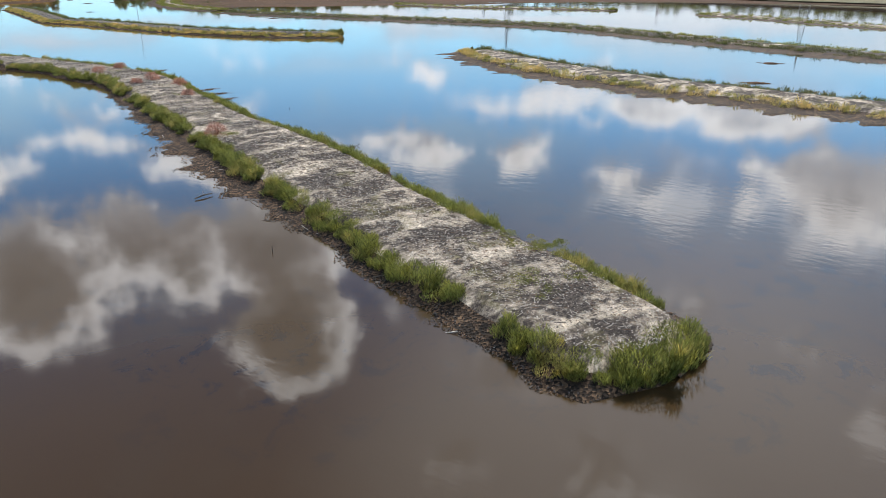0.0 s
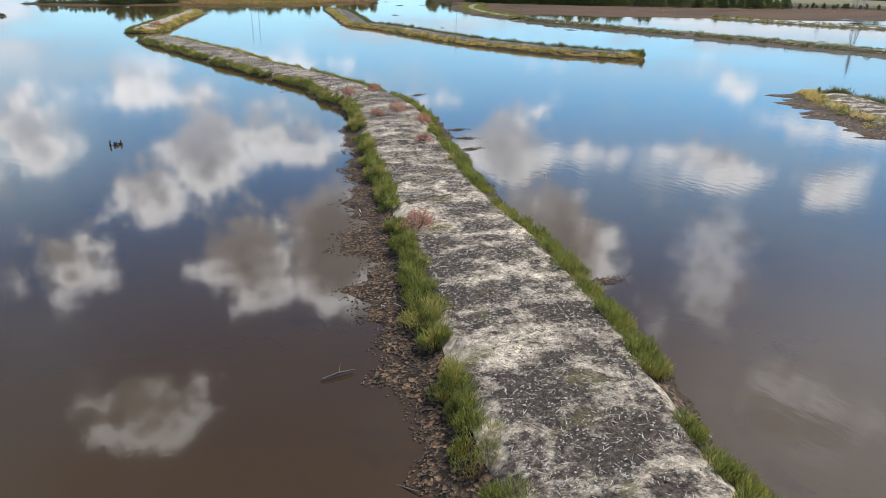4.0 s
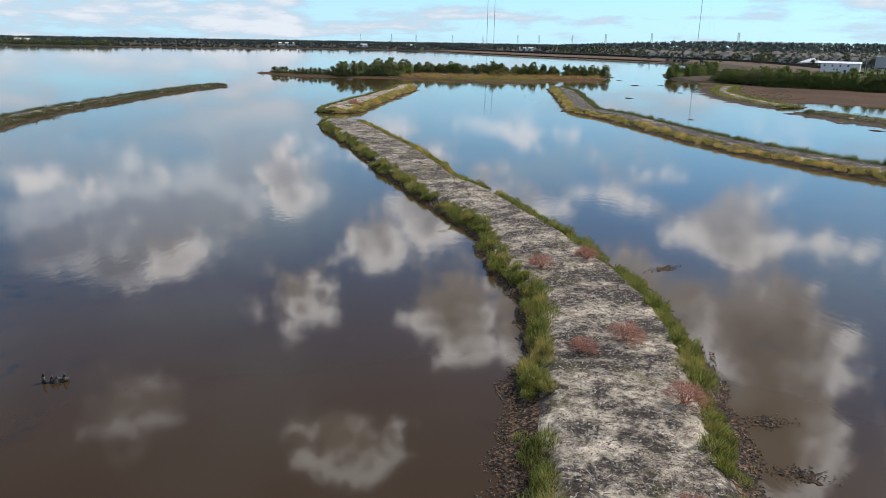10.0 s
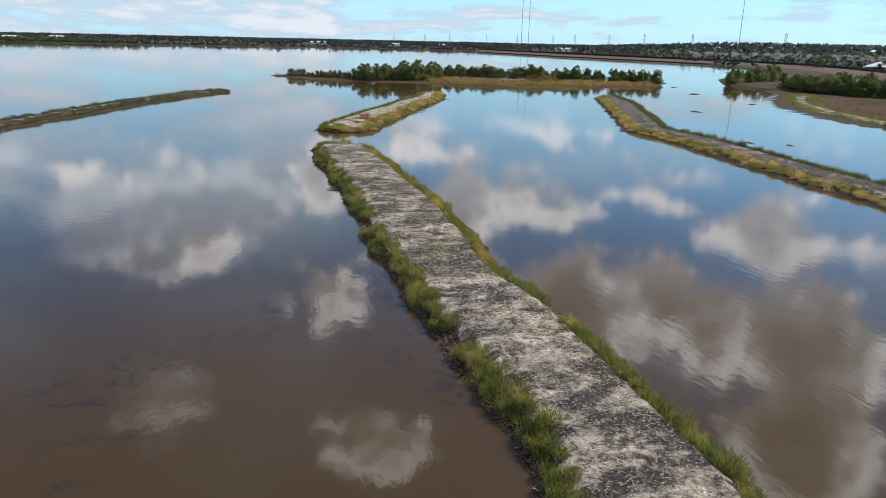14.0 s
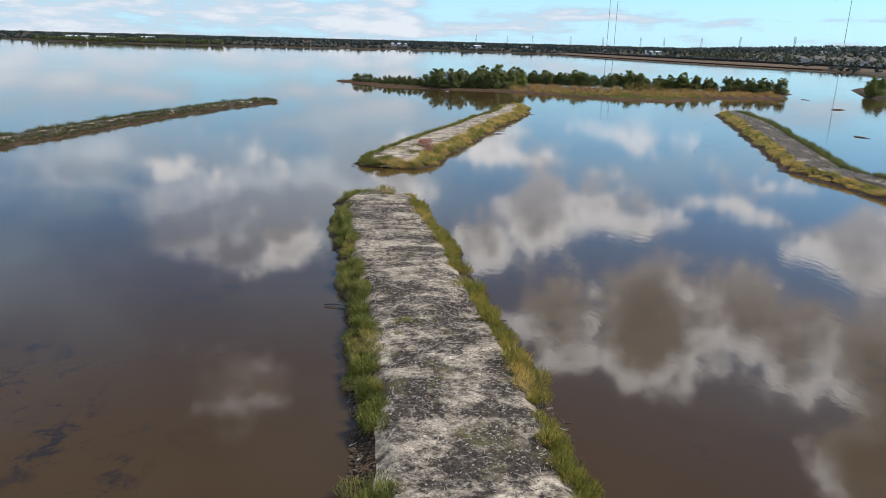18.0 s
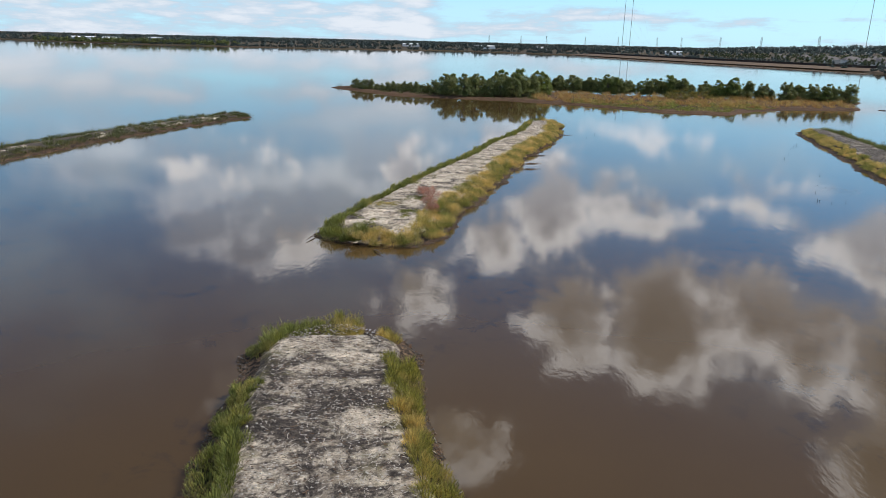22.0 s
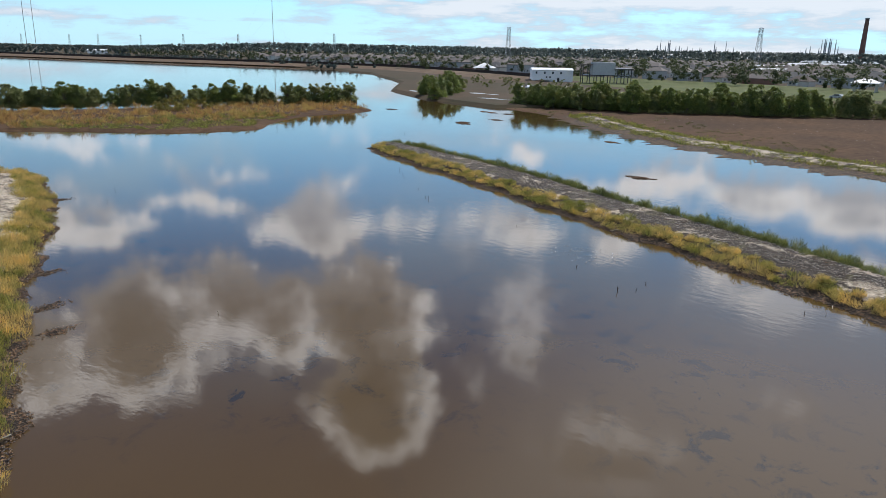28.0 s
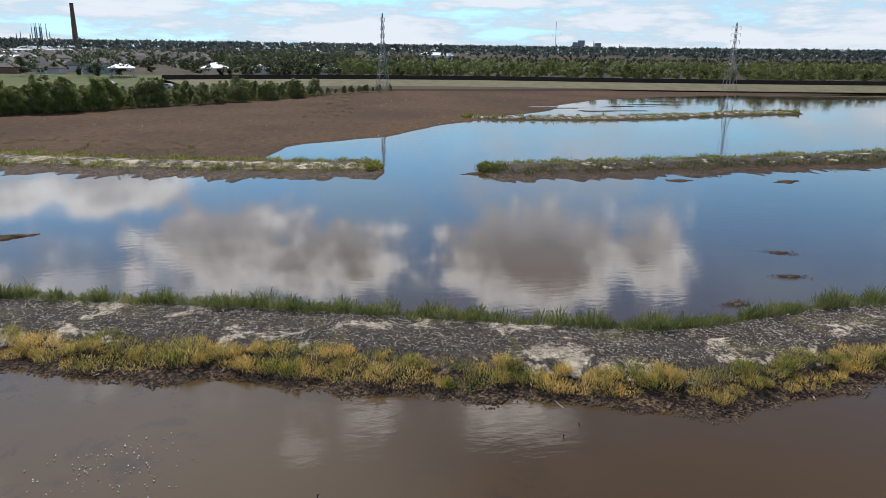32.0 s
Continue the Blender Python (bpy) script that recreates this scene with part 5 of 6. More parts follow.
def lattice(h, base, thick, arms=3, waist=0.86):
    """A square steel tower: four legs, rings, crossed braces, arms for the lines."""
    legs, brace, arm = [], bmesh.new(), []
    levels = [0, 0.22, 0.40, 0.54, 0.66, 0.76, 0.85, 0.93, 1.0]
    wid = lambda q: base * (1 - waist * min(q / 0.72, 1)) + (0.0 if q < 0.9 else -base * 0.1 * (q - 0.9) * 10)
    corner = lambda k, q: (wid(q) / 2 * (1 if k in (0, 3) else -1), wid(q) / 2 * (1 if k < 2 else -1), q * h)
    for k in range(4):
        bm = bmesh.new()
        for a, b in zip(levels, levels[1:]):
            add_tube(bm, corner(k, a), corner(k, b), thick, thick, 4)
        legs.append(bm_mesh("leg", bm, M_STEEL))
    for a, b in zip(levels, levels[1:]):
        for k in range(4):
            j = (k + 1) % 4
            add_tube(brace, corner(k, a), corner(j, b), thick * 0.6, thick * 0.6, 3, False)
            add_tube(brace, corner(j, a), corner(k, b), thick * 0.6, thick * 0.6, 3, False)
            add_tube(brace, corner(k, b), corner(j, b), thick * 0.6, thick * 0.6, 3, False)
    for i in range(arms):
        bm = bmesh.new()
        z, r = h * (0.74 + 0.1 * i), h * 0.10
        for s in (-1, 1):
            add_tube(bm, (0, 0, z + h * 0.02), (s * r, 0, z), thick * 0.8, thick * 0.5, 4)
            add_tube(bm, (0, 0, z - h * 0.01), (s * r, 0, z), thick * 0.7, thick * 0.5, 4)
        ins = []
        for s in (-1, 1):
            bi = bmesh.new()
            add_tube(bi, (s * r, 0, z), (s * r, 0, z - h * 0.045), thick * 0.9, thick * 0.9, 5)
            ins.append(bm_mesh("insulator", bi, M_DARK))
        arm.append((bm_mesh("cross_arm", bm, M_STEEL), ins))
    return legs, bm_mesh("bracing", brace, M_STEEL), arm


def pylon(meshes, m, label):
    p = thing("power_pylon", label, "pylon", m, "power pylons")
    for l in meshes[0]:
        part("leg", l, p)
    part("bracing", meshes[1], p)
    for a, ins in meshes[2]:
        ca = part("cross_arm", a, p)
        for i in ins:
            part("insulator", i, ca)


near_tower, far_tower = lattice(22.5, 3.6, 0.065), lattice(34, 5.5, 0.11, 3, 0.5)
for x, y, r in ((243, 58.5, 10), (250.4, -62.4, 8), (254, -180, 6)):
    pylon(near_tower, pose(x, y, 0.4, 0, 0, r), "slender lattice steel pylon beside the levee")


def polar(az, d):
    """A place d metres off in the direction az, seen from the turn at the end of the flight."""
    return 12.5 + d * math.sin(radians(az)), 75 + d * math.cos(radians(az))


for az, d in ((68.4, 600), (49.8, 660), (28.8, 1400), (24.9, 1600), (22.0, 1900), (17.4, 2300), (36, 1150), (14.5, 2500), (12, 2600), (9, 2700), (7, 2800), (4.5, 2900), (19.2, 2100)):
    x, y = polar(az, d)
    pylon(far_tower, pose(x, y, 0.6, 0, 0, 90 - az + 20), "tall lattice steel pylon among far houses and trees")


def mast(az, d, h):
    x, y = polar(az, d)
    t = thing("radio_mast", "very tall thin guyed radio mast on the horizon", "mast", pose(x, y, 0.5), "radio masts")
    bm = bmesh.new()
    add_tube(bm, (0, 0, 0), (0, 0, h), 0.9, 0.7, 5)
    part("shaft", bm_mesh("shaft", bm, M_STEEL), t)
    for k in range(3):
        a = 2.1 * k + 0.4
        for q in (0.45, 0.95):
            bm = bmesh.new()
            add_tube(bm, (0, 0, h * q), (math.cos(a) * h * 0.4, math.sin(a) * h * 0.4, 0), 0.05, 0.05, 3)
            part("guy_wire", bm_mesh("guy_wire", bm, M_STEEL), t)


for az, d, h in ((14.8, 2700, 260), (15.35, 2800, 260), (31.4, 2500, 270), (109.5, 3000, 125)):
    mast(az, d, h)

cx, cy = polar(74.4, 1600)
ch = thing("chimney", "tall tapering brown brick chimney", "chimney", pose(cx, cy, 0.5))
bm = bmesh.new()
add_tube(bm, (0, 0, 0), (0, 0, 86.4), 5.6, 3.36, 22, False)
part("shaft", bm_mesh("shaft", bm, M_CHIM, True), ch)
bm = bmesh.new()
add_tube(bm, (0, 0, 84.5), (0, 0, 87), 3.7, 3.7, 18)
part("rim", bm_mesh("rim", bm, M_DARK), ch)


def works(az0, az1, d, n, hmax, seed, label):
    """A refinery or mill far off: columns, stacks, boxes and pipe bridges."""
    q = random.Random(seed)
    x0, y0 = polar((az0 + az1) / 2, d)
    w = thing("refinery", label, "industrial plant", pose(x0, y0, 0.5, 0, 0, -(az0 + az1) / 2), "far industrial plants")
    half = d * math.tan(radians((az1 - az0) / 2))
    for i in range(n):
        x, y = -half + 2 * half * (i + q.uniform(0.1, 0.9)) / n, q.uniform(-40, 40)
        h = hmax * q.choice((0.25, 0.3, 0.4, 0.45, 0.5, 0.62, 0.7, 1.0))
        bm = bmesh.new()
        r = q.uniform(0.6, 1.7)
        add_tube(bm, (x, y, 0), (x, y, h * 0.85), r, r, 8)
        add_tube(bm, (x, y, h * 0.85), (x, y, h), r * 0.5, r * 0.4, 6)
        add_tube(bm, (x, y, h * 0.5), (x, y, h * 0.53), r * 1.5, r * 1.5, 8)
        part("column", bm_mesh("column", bm, M_GREYBLUE), w)
    for i in range(max(3, n // 3)):
        x = q.uniform(-half, half)
        part("process_block", box_mesh("process_block", (q.uniform(4, 9), 8, hmax * q.uniform(0.14, 0.32)), M_GREYBLUE, (x, q.uniform(-30, 30), 0)), w)
    return w


works(60.6, 66.2, 2000, 44, 50, 1, "grey refinery columns and stacks on the horizon")
works(70.4, 73.2, 1900, 20, 56, 2, "cluster of grey process towers beside the chimney")
pl = works(110.6, 114.6, 2500, 8, 52, 3, "dark bulky mill with stacks on the horizon")
for dx, sx, h in ((-72, 16, 40), (-52, 22, 46), (-34, 10, 30), (-14, 14, 26), (2, 22, 38), (22, 9, 24), (58, 34, 18), (88, 22, 15)):
    part("mill_block", box_mesh("mill_block", (sx, 30, h), M_GREYBLUE, (dx, 0, 0)), pl)

# ---- buildings behind the floodwall ----
ROOFS = [plain("grey_shingle", (0.07, 0.07, 0.075), (0.135, 0.13, 0.125), 0.8, 0.9, 0.2), plain("brown_shingle", (0.085, 0.068, 0.058), (0.16, 0.13, 0.11), 0.8, 0.9, 0.2),
         plain("taupe_shingle", (0.115, 0.10, 0.09), (0.20, 0.175, 0.16), 0.8, 0.9, 0.2), plain("white_roof", (0.62, 0.63, 0.63), (0.78, 0.78, 0.78), 0.5, 0.7, 0.3)]
WALLS = [plain("tan_brick", (0.28, 0.21, 0.17), (0.40, 0.31, 0.25), 1.5, 0.9, 0.2), plain("pale_siding", (0.50, 0.48, 0.45), (0.63, 0.61, 0.58), 1.0, 0.8, 0.2),
         plain("red_brick", (0.20, 0.11, 0.085), (0.31, 0.18, 0.14), 1.5, 0.9, 0.2), plain("grey_siding", (0.32, 0.33, 0.34), (0.44, 0.45, 0.46), 1.0, 0.8, 0.2)]
M_PANE = plain("window_pane", (0.03, 0.04, 0.05), (0.07, 0.085, 0.10), 1.0, 0.15, 0.6)


def hip_roof(w, d, z, h, over=0.5, ridge=0.45):
    bm = bmesh.new()
    x, y = w / 2 + over, d / 2 + over
    b = [bm.verts.new(p) for p in ((-x, -y, z), (x, -y, z), (x, y, z), (-x, y, z))]
    u = [bm.verts.new(p) for p in ((-x, -y, z + 0.2), (x, -y, z + 0.2), (x, y, z + 0.2), (-x, y, z + 0.2))]
    r = [bm.verts.new((-x * ridge, 0, z + h)), bm.verts.new((x * ridge, 0, z + h))]
    bm.faces.new(b[::-1])
    for i in range(4):
        j = (i + 1) % 4
        bm.faces.new((b[i], b[j], u[j], u[i]))
    bm.faces.new((u[0], u[1], r[1], r[0])), bm.faces.new((u[2], u[3], r[0], r[1]))
    bm.faces.new((u[1], u[2], r[1])), bm.faces.new((u[3], u[0], r[0]))
    return bm


def house(k, w, d, h, rh, wall, roof, wing=True):
    hs = thing("house", "detached house with shingled hip roof", "house", pose(0, 0, -50), "houses of the town")
    bm = bmesh.new()
    add_box(bm, -w / 2, -d / 2, -0.5, w / 2, d / 2, h)
    if wing:
        add_box(bm, w * 0.08, -d / 2 - 3.2, -0.5, w * 0.46, -d / 2 + 0.3, h - 0.003)
    part("wall", bm_mesh("wall", bm, wall), hs)
    part("roof", bm_mesh("roof", hip_roof(w, d, h, rh), roof), hs)
    if wing:
        wr = bm_mesh("wing_roof", hip_roof(w * 0.38, 6.5, h - 0.02, rh * 0.7, 0.45, 0.15), roof)
        part("wing_roof", wr, hs, "", pose(w * 0.27, -d / 2 - 0.6, 0))
    part("door", box_mesh("door", (1.0, 0.1, 2.1), M_WHITE, (-w * 0.05, -d / 2 - 0.03, 0.05)), hs)
    for x in (-w * 0.36, -w * 0.2):
        part("window", box_mesh("window", (1.3, 0.12, 1.4), M_PANE, (x, -d / 2 - 0.03, 0.95)), hs)
    for y in (-d * 0.25, d * 0.22):
        part("window", box_mesh("window", (0.12, 1.2, 1.3), M_PANE, (-w / 2 - 0.03, y, 1.0)), hs)
    if h > 4:
        for x in (-w * 0.3, 0, w * 0.3):
            part("window", box_mesh("window", (1.1, 0.12, 1.3), M_PANE, (x, -d / 2 - 0.03, 3.7)), hs)
    return hs


kinds = [house(0, 17, 12, 3.1, 3.2, WALLS[0], ROOFS[1]), house(1, 15, 13, 3.2, 3.6, WALLS[1], ROOFS[0]), house(2, 14, 11, 5.6, 2.8, WALLS[3], ROOFS[2]),
         house(3, 18, 11, 3.1, 2.9, WALLS[2], ROOFS[2]), house(4, 13, 11, 3.0, 3.4, WALLS[1], ROOFS[1], False)]
q = random.Random(77)
spots = []
for row in range(20):
    for col in range(34):
        x, y = 362 + row * 33 + q.uniform(-4, 4), 110 + col * 19 + q.uniform(-3, 3)
        az = math.degrees(math.atan2(x - 12, y - 70))
        d = math.hypot(x - 12, y - 70)
        if 24 < az < 82 and x > 345 + max(0, (y - 300) * 0.1) and not (az > 76 and d < 520):
            spots.append((d, x, y))
spots.sort()
for n, (d, x, y) in enumerate(spots[:170]):
    turn = q.choice((90, -90, 80, 100, 0)) + q.uniform(-4, 4)
    m = pose(x, y, 0.7, 0, 0, turn) @ Matrix.Scale(q.uniform(0.72, 0.9), 4)
    src = kinds[q.randrange(5)]
    copy_thing(src, m)
for n, src in enumerate(kinds):
    d, x, y = spots[170 + n]
    src.matrix_basis = pose(x, y, 0.7, 0, 0, 90)
# roofs farther back, too many to count
bm_r, bm_w = bmesh.new(), bmesh.new()
for d, x, y in spots[175:] + [(0, 420 + q.uniform(0, 900), -20 + q.uniform(0, 1000)) for _ in range(200)]:
    w, dd, h = q.uniform(9, 15), q.uniform(8, 11), q.uniform(2.6, 4.0)
    add_box(bm_w, x - w / 2, y - dd / 2, 0.3, x + w / 2, y + dd / 2, 0.7 + h)
    z, o = 0.7 + h, 0.6
    b4 = [bm_r.verts.new((x + sx * (w / 2 + o), y + sy * (dd / 2 + o), z)) for sx, sy in ((-1, -1), (1, -1), (1, 1), (-1, 1))]
    r2 = [bm_r.verts.new((x - w * 0.2, y, z + 3)), bm_r.verts.new((x + w * 0.2, y, z + 3))]
    bm_r.faces.new((b4[0], b4[1], r2[1], r2[0])), bm_r.faces.new((b4[2], b4[3], r2[0], r2[1])), bm_r.faces.new((b4[1], b4[2], r2[1])), bm_r.faces.new((b4[3], b4[0], r2[0]))
tagged(new("far_house_walls", bm_mesh("far_house_walls", bm_w, WALLS[1])), "pale walls of distant houses", "houses", kind="stuff")
tagged(new("far_house_roofs", bm_mesh("far_house_roofs", bm_r, ROOFS[2])), "grey and brown roofs of distant houses", "houses", kind="stuff")


def white_hall():
    """White metal two-storey building with small windows."""
    b = thing("hall", "white metal-clad two-storey building with small windows", "building", pose(272.5, 265.5, 0.6, 0, 0, -43.5) @ Matrix.Scale(0.87, 4))
    bm = bmesh.new()
    add_box(bm, -10.5, -5, -0.5, 10.5, 5, 6.0)
    part("wall", bm_mesh("wall", bm, M_WHITE), b)
    bm = bmesh.new()
    v = [bm.verts.new(p) for p in ((-10.9, -5.4, 6.0), (10.9, -5.4, 6.0), (10.9, 5.4, 6.0), (-10.9, 5.4, 6.0), (-10.9, 0, 7.0), (10.9, 0, 7.0), (-10.9, -5.4, 5.8), (10.9, -5.4, 5.8), (10.9, 5.4, 5.8), (-10.9, 5.4, 5.8))]
    for f in ((0, 1, 5, 4), (2, 3, 4, 5), (3, 0, 4), (1, 2, 5), (6, 7, 1, 0), (8, 9, 3, 2), (7, 8, 2, 1), (9, 6, 0, 3), (9, 8, 7, 6)):
        bm.faces.new([v[i] for i in f])
    part("roof", bm_mesh("roof", bm, ROOFS[3]), b, "white sheet-metal roof")
    for x in (-8.5, -4.2, 0, 4.2):
        part("window", box_mesh("window", (0.9, 0.12, 1.1), M_PANE, (x, -5.03, 4.0)), b)
    for x in (-3.2, -1.4):
        part("window", box_mesh("window", (0.7, 0.12, 0.9), M_PANE, (x, -5.03, 1.9)), b)
    part("door", box_mesh("door", (1.1, 0.12, 2.1), M_DARK, (2.9, -5.03, 0.1)), b, "dark door")


white_hall()


def stilt_camp():
    """Raised structure: a grey clad box and an open deck on posts."""
    b = thing("stilt_building", "grey clad box and open deck raised on dark posts", "building", pose(281, 243, 0.6, 0, 0, -48) @ Matrix.Diagonal((0.75, 0.9, 0.86, 1)))
    part("clad_box", box_mesh("clad_box", (13, 8, 6.2), WALLS[3], (-1, 0, 4.4)), b, "plain grey cladding")
    part("deck", box_mesh("deck", (26, 9, 0.4), M_DARK, (1.5, 0, 4.0)), b)
    part("roof", box_mesh("roof", (11, 9, 0.5), M_DARK, (10.5, 0, 7.2)), b, "dark flat roof over the deck")
    part("side_roof", box_mesh("side_roof", (7.5, 8, 0.35), ROOFS[1], (-10, 0, 9.2)), b)
    for x in (-13, -9, -5, -1, 3, 7, 11, 15):
        for y in (-4, 4):
            top = 7.3 if x > 6 else (9.2 if x < -8 else 4.1)
            part("post", box_mesh("post", (0.45, 0.45, top + 0.6), M_DARK, (x, y, -0.6)), b)


stilt_camp()


def pavilion(x, y, w, h, turn, label):
    b = thing("pavilion", label, "pavilion", pose(x, y, 0.7, 0, 0, turn), "park pavilions")
    part("roof", bm_mesh("roof", hip_roof(w, w * 0.8, h, w * 0.2, 0.5, 0.12), M_WHITE), b)
    for sx in (-1, 0, 1):
        for sy in (-1, 1):
            part("post", box_mesh("post", (0.35, 0.35, h + 0.5), WALLS[1], (sx * w * 0.45, sy * w * 0.36, -0.4)), b)


pavilion(352, 119, 13.5, 3.0, 5, "open park pavilion with white pyramid roof")
pavilion(330, 152, 11.0, 3.4, 10, "open park shelter with pale hipped roof")
pavilion(322, 352, 15.0, 3.2, 40, "open shelter with bright white roof by the wall")
for x, y, l, t in ((356, 98, 26, 98), (366, 72, 22, 95), (520, 260, 40, 60), (700, 330, 60, 70), (900, 360, 120, 75), (1200, 430, 220, 78), (1145, -125, 130, 100), (1090, -40, 80, 97), (1500, 200, 260, 95), (1700, 60, 240, 100)):
    b = thing("shed", "long low pale-roofed shed", "shed", pose(x, y, 0.6, 0, 0, t - 90), "long sheds")
    part("wall", box_mesh("wall", (l, 9, 3.4), WALLS[1], (0, 0, -0.4)), b)
    part("roof", bm_mesh("roof", hip_roof(l, 9, 3.0, 1.6 + l * 0.02, 0.5, 0.9), ROOFS[3]), b)


def car(x, y, turn, mat, label):
    c = thing("car", label, "car", pose(x, y, 0.62, 0, 0, turn), "parked cars")
    bm = bmesh.new()
    prof = [(-2.3, 0.35), (2.25, 0.35), (2.3, 0.75), (1.3, 0.95), (0.6, 1.45), (-1.2, 1.5), (-2.0, 1.0), (-2.3, 0.9)]
    l = [bm.verts.new((px, -0.9, pz)) for px, pz in prof]
    r = [bm.verts.new((px, 0.9, pz)) for px, pz in prof]
    bm.faces.new(l), bm.faces.new(r[::-1])
    for i in range(len(prof)):
        j = (i + 1) % len(prof)
        bm.faces.new((l[j], l[i], r[i], r[j]))
    part("body", bm_mesh("body", bm, mat), c)
    for s in (-1, 1):
        part("side_window", box_mesh("side_window", (1.9, 0.05, 0.42), M_PANE, (-0.3, s * 0.9, 0.98)), c)
        for wx in (-1.4, 1.4):
            bm = bmesh.new()
            add_tube(bm, (wx, s * 0.72, 0.33), (wx, s * 0.94, 0.33), 0.33, 0.33, 12)
            part("wheel", bm_mesh("wheel", bm, M_DARK), c)


for i, (x, y) in enumerate(CARS):
    car(x, y, 40 + 8 * i, M_WHITE if i < 3 else WALLS[3], "white car parked near the thicket" if i < 3 else "grey car parked beside the levee")

# ---- woods and far trees ----
def woods(name, pts, seed, mat, hr, per, size, label, wide=1.0):
    """Crowns of many trees as loose leaf sprays over stems."""
    q = np.random.default_rng(seed)
    out = []
    for x, y in pts:
        h = q.uniform(*(hr(x, y) if callable(hr) else hr))
        w = h * q.uniform(0.28, 0.42) * wide
        lumps = [(x + q.normal(0, w * 0.5), y + q.normal(0, w * 0.5), h * z, h * q.uniform(0.14, 0.22)) for z in (0.35, 0.55, 0.7, 0.85)]
        out.append(leaf_quads(q, lumps, per, size))
    return tagged(new(name, soup(name, np.concatenate(out), [mat], 4)), label, "trees", kind="stuff")


q = np.random.default_rng(21)
M_WOOD = leaf_material("wood_leaves", (0.05, 0.07, 0.02), (0.24, 0.27, 0.085), (0.27, 0.23, 0.09), 0.25)
# leaves over a kilometre off: the blue-grey of distant haze is in their colour
M_WOOD_HAZE = leaf_material("haze_tinted_leaves", (0.045, 0.062, 0.06), (0.10, 0.125, 0.12))
M_WOOD_FAR = leaf_material("far_leaves", (0.028, 0.042, 0.02), (0.10, 0.12, 0.052), (0.13, 0.11, 0.06), 0.2)
inner = []
while len(inner) < 620:
    y = q.uniform(-420, 70)
    x0 = np.interp(y, [-550, -270, -110, -30, 20, 78, 118], [236, 256, 270, 284, 296, 298, 290])
    inner.append((x0 + 8 + abs(q.normal(0, 45)) + q.uniform(0, 20), y))
woods("woods", inner, 1, M_WOOD, lambda x, y: (0.62 * (13 - 0.012 * (x - 20)), 13 - 0.012 * (x - 20)), 120, 0.36, "dense green woodland behind the floodwall")
back = []
while len(back) < 900:
    y, x = q.uniform(-800, 60), q.uniform(330, 1100)
    back.append((x, y))
woods("woods", back, 2, M_WOOD_FAR, lambda x, y: (0.7 * max(4.0, 13 - 0.011 * (x - 20)), max(4.0, 13 - 0.011 * (x - 20))), 30, 0.8, "deep woodland stretching to the horizon")
town = []
while len(town) < 3400:
    x, y = q.uniform(335, 1300), q.uniform(40, 1000)
    town.append((x, y))
woods("town_trees", town, 3, M_WOOD_FAR, (3, 8.5), 34, 0.7, "dark street trees between the houses", 1.5)
edge = [(q.uniform(300, 345), q.uniform(60, 115)) for _ in range(26)] + [(q.uniform(340, 420), q.uniform(20, 110)) for _ in range(110)] + [(q.uniform(310, 345), q.uniform(150, 420)) for _ in range(60)]
woods("park_trees", edge, 4, M_WOOD_FAR, (5, 12), 80, 0.45, "dark trees of the park behind the levee")
rim = []
for i in range(4800):
    az, d = q.uniform(-60, 175), q.uniform(950, 3000)
    x, y = polar(az, d)
    if in_poly(x, y, shore + far_ring):
        rim.append((x, y))


def rim_height(x, y):
    """The land rises to taller woods in the east."""
    d, az = math.hypot(x - 12.5, y - 75), math.degrees(math.atan2(x - 12.5, y - 75))
    k = min(max((az - 20) / 12, 0), 1)
    return 5 + (12 + 0.0050 * d - 5) * k, 7.5 + (13.5 + 0.0058 * d - 7.5) * k


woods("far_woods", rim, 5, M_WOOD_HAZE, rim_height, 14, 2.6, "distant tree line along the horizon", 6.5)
strand = []
sp = np.array(shore)
for i in range(1500):
    k = q.integers(0, len(sp) - 1)
    t = q.uniform(0, 1)
    p = sp[k] * (1 - t) + sp[k + 1] * t
    if p[1] > 420:
        strand.append((p[0] + q.uniform(2, 60) * (1 if p[0] > 150 else 0.2), p[1] + q.uniform(4, 70)))
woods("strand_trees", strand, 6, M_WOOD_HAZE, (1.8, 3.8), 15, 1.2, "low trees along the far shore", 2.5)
scrub = []
for i in range(46):
    y = q.uniform(218, 300)
    x0, x1 = np.interp(y, [212, 244, 289, 335, 381, 452, 588], [150, 166, 208, 238, 265, 291, 302]), np.interp(y, [190, 230, 285, 335, 390, 445, 560], [262, 266, 270, 288, 304, 310, 315])
    scrub.append((x0 + (x1 - x0) * q.uniform(0.3, 0.95), y))
woods("scrub", scrub, 9, M_WOOD, (1.2, 3.0), 100, 0.16, "low green scrub between the shore and the levee", 2.0)
islet = [(-480 + 240 * q.uniform(0, 1), 930 + q.normal(0, 9)) for _ in range(150)]
woods("islet_trees", islet, 7, M_WOOD, (4, 7.5), 34, 0.9, "bushy trees on a far low islet", 1.8)
pts = meadow(MUD, 600, 0.15, 31)
tagged(new("shell_and_glint_flecks", chip_mesh("shell_and_glint_flecks", pts[:, :3], q, [M_WHITE, M_PALE_STICK, M_PALE_STICK], (0.04, 0.11))), "white shell and litter scattered over the mudflat", "shells", kind="stuff")
c = meadow(MUD, 260, 0.12, 32, (0.4, 0.9), lambda x, y: x < 150 and y > 96 and (x - 104) * 0.86 - (y - 95) * 0.5 < 16 or 150 < x < 250 and abs(y - 78 + (x - 150) * 0.05) < 5)
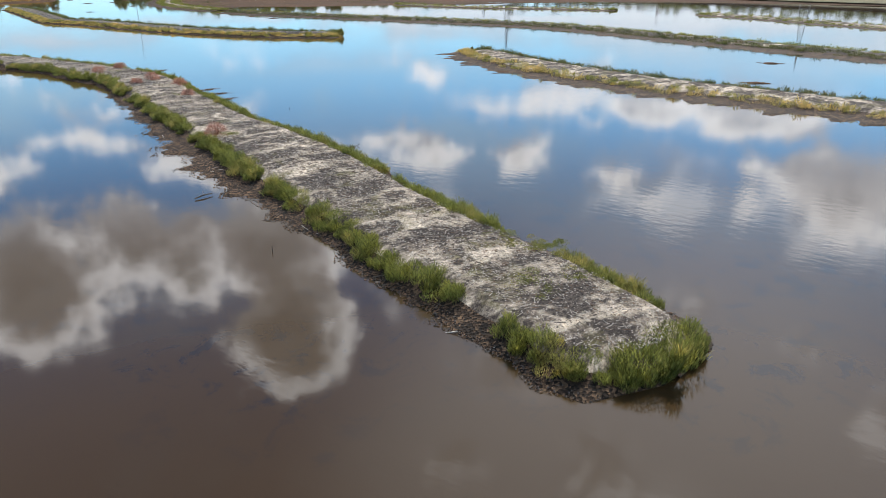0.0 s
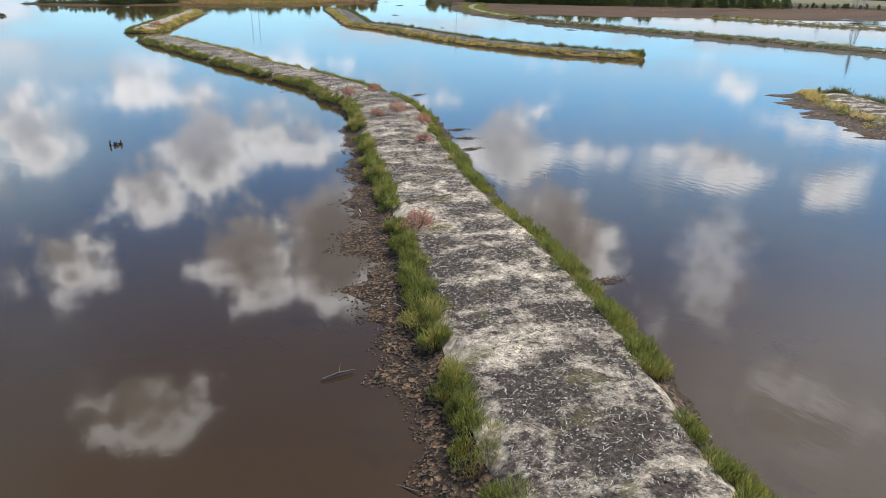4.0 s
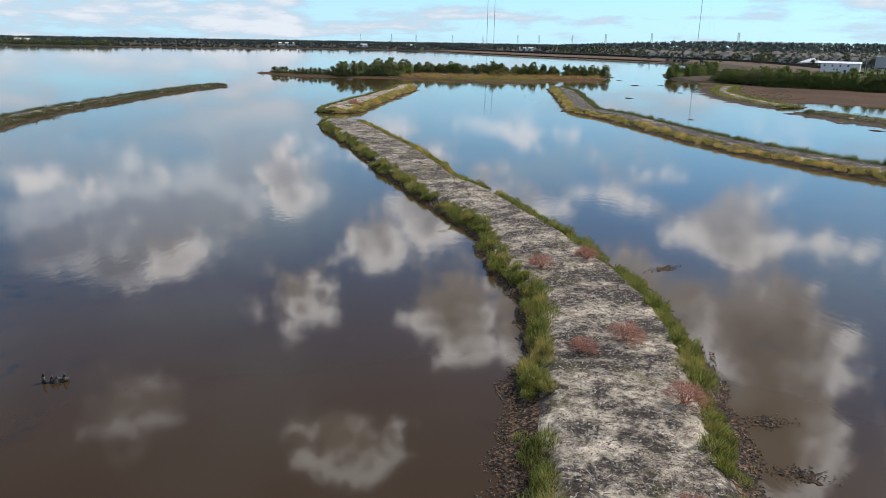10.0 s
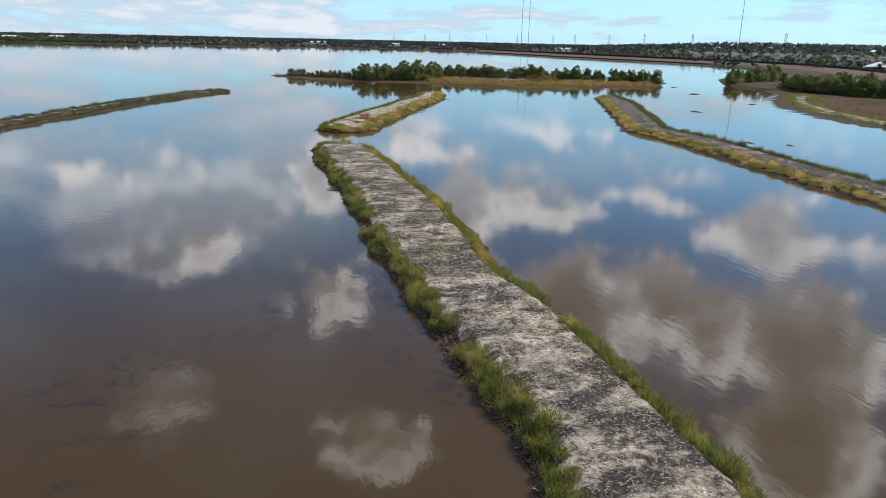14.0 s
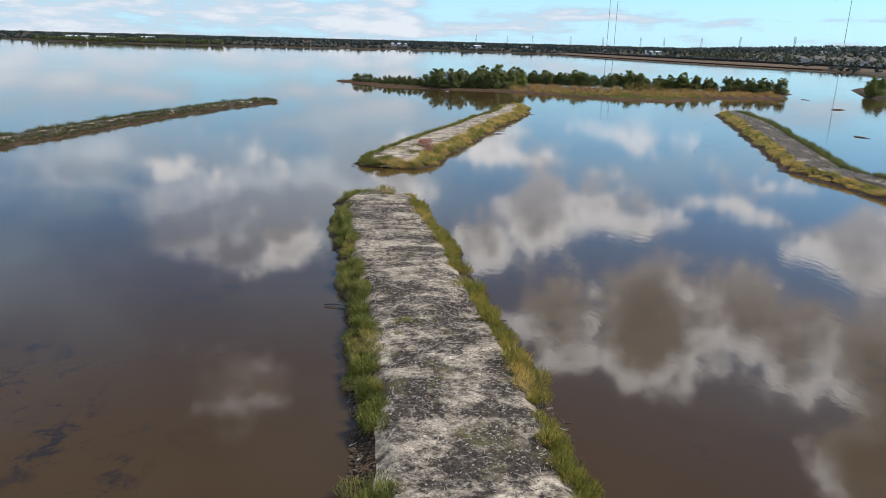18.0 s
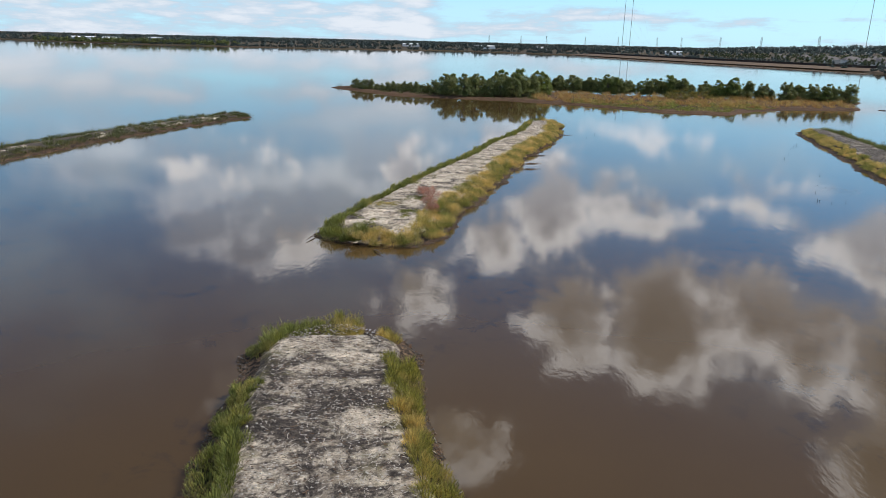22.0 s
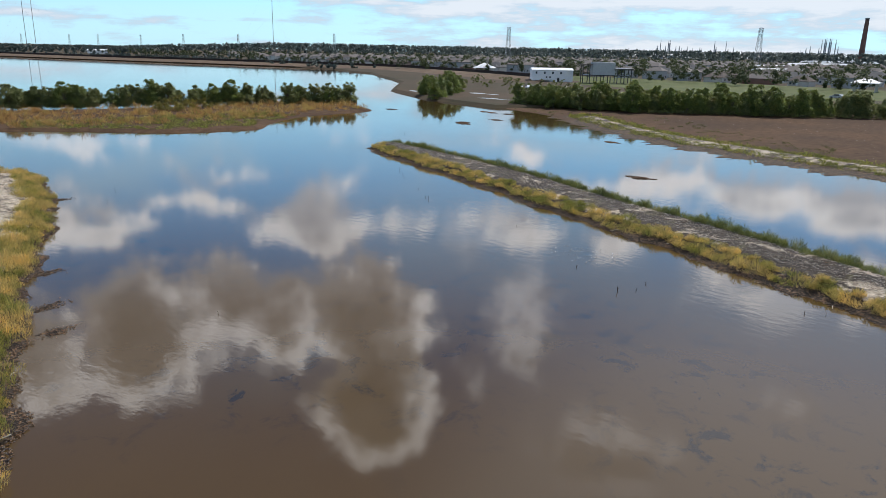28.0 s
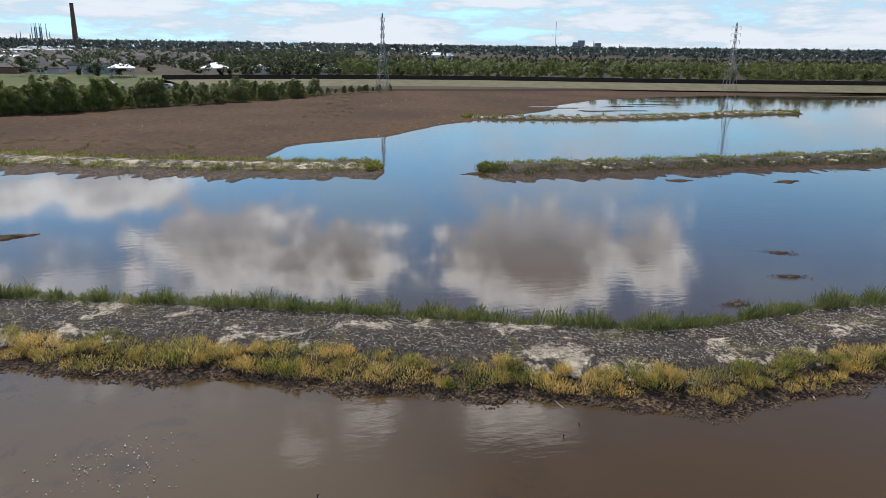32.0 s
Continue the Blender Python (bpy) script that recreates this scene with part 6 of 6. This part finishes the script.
tagged(new("grass", grass_mesh("grass", c, q, M_GRASS_DARK, 40, (0.25, 0.6), 0.03)), "low tufts of grass on the mudflat", "grass", kind="stuff")
# sun glints on the ripples, modelled as small white chips on the water
g2 = np.random.default_rng(55)
pts = np.stack([44.8 + g2.normal(0, 0.8, 110), 89.3 + g2.normal(0, 1.1, 110), np.full(110, 0.012)], 1)
tagged(new("shell_and_glint_flecks", chip_mesh("shell_and_glint_flecks", pts, g2, [M_WHITE, M_PALE_STICK], (0.03, 0.06))), "white flecks in place of sun glints on the ripples", "shells", kind="stuff")
PUDDLES = [(178, 14, 9, 2.2), (190, 4, 7, 1.6), (196, -6, 10, 2.4), (206, -14, 8, 1.8), (186, 22, 6, 1.5), (160, 232, 5, 1.6), (170, 214, 6, 1.5), (155, 196, 5, 1.2)]
for i, (x, y, a, c) in enumerate(PUDDLES):
    out = []
    for k in range(40):
        t = 2 * math.pi * k / 40
        w = 1 + 0.3 * math.sin(3 * t + i) + 0.2 * math.sin(5 * t + 2 * i)
        u, v = math.cos(t) * c * w, math.sin(t) * a * w
        out.append((x + u, y + v))
    bm = bmesh.new()
    bm.faces.new([bm.verts.new((px, py, 0.165 if x < 230 and y < 60 else 0.72)) for px, py in out])
    tagged(new("puddle", bm_mesh("puddle", bm, M_WATER)), "shallow puddle on the mud", "puddle", kind="structure")
slab("islet", wiggle([(-500, 925), (-230, 915), (-225, 945), (-500, 955)], 10, 4), 0.4, M_LAND, "far low islet under bushes", "islet", 3.0)
for i, (az, d, l) in enumerate(((-26.5, 1240, 60), (-24.6, 1200, 50), (-21.5, 1350, 40), (-2, 1250, 50), (4, 1200, 60), (8.6, 1180, 30), (19, 1000, 40))):
    x, y = polar(az, d)
    b = thing("warehouse", "white low warehouse on the far shore", "warehouse", pose(x, y, 0.6, 0, 0, -az), "far warehouses")
    part("wall", box_mesh("wall", (l * 0.6, 14, 4.2), M_WHITE, (0, 0, -0.3)), b)
    part("roof", bm_mesh("roof", hip_roof(l * 0.6, 14, 3.9, 1.6, 0.5, 0.9), ROOFS[3]), b)
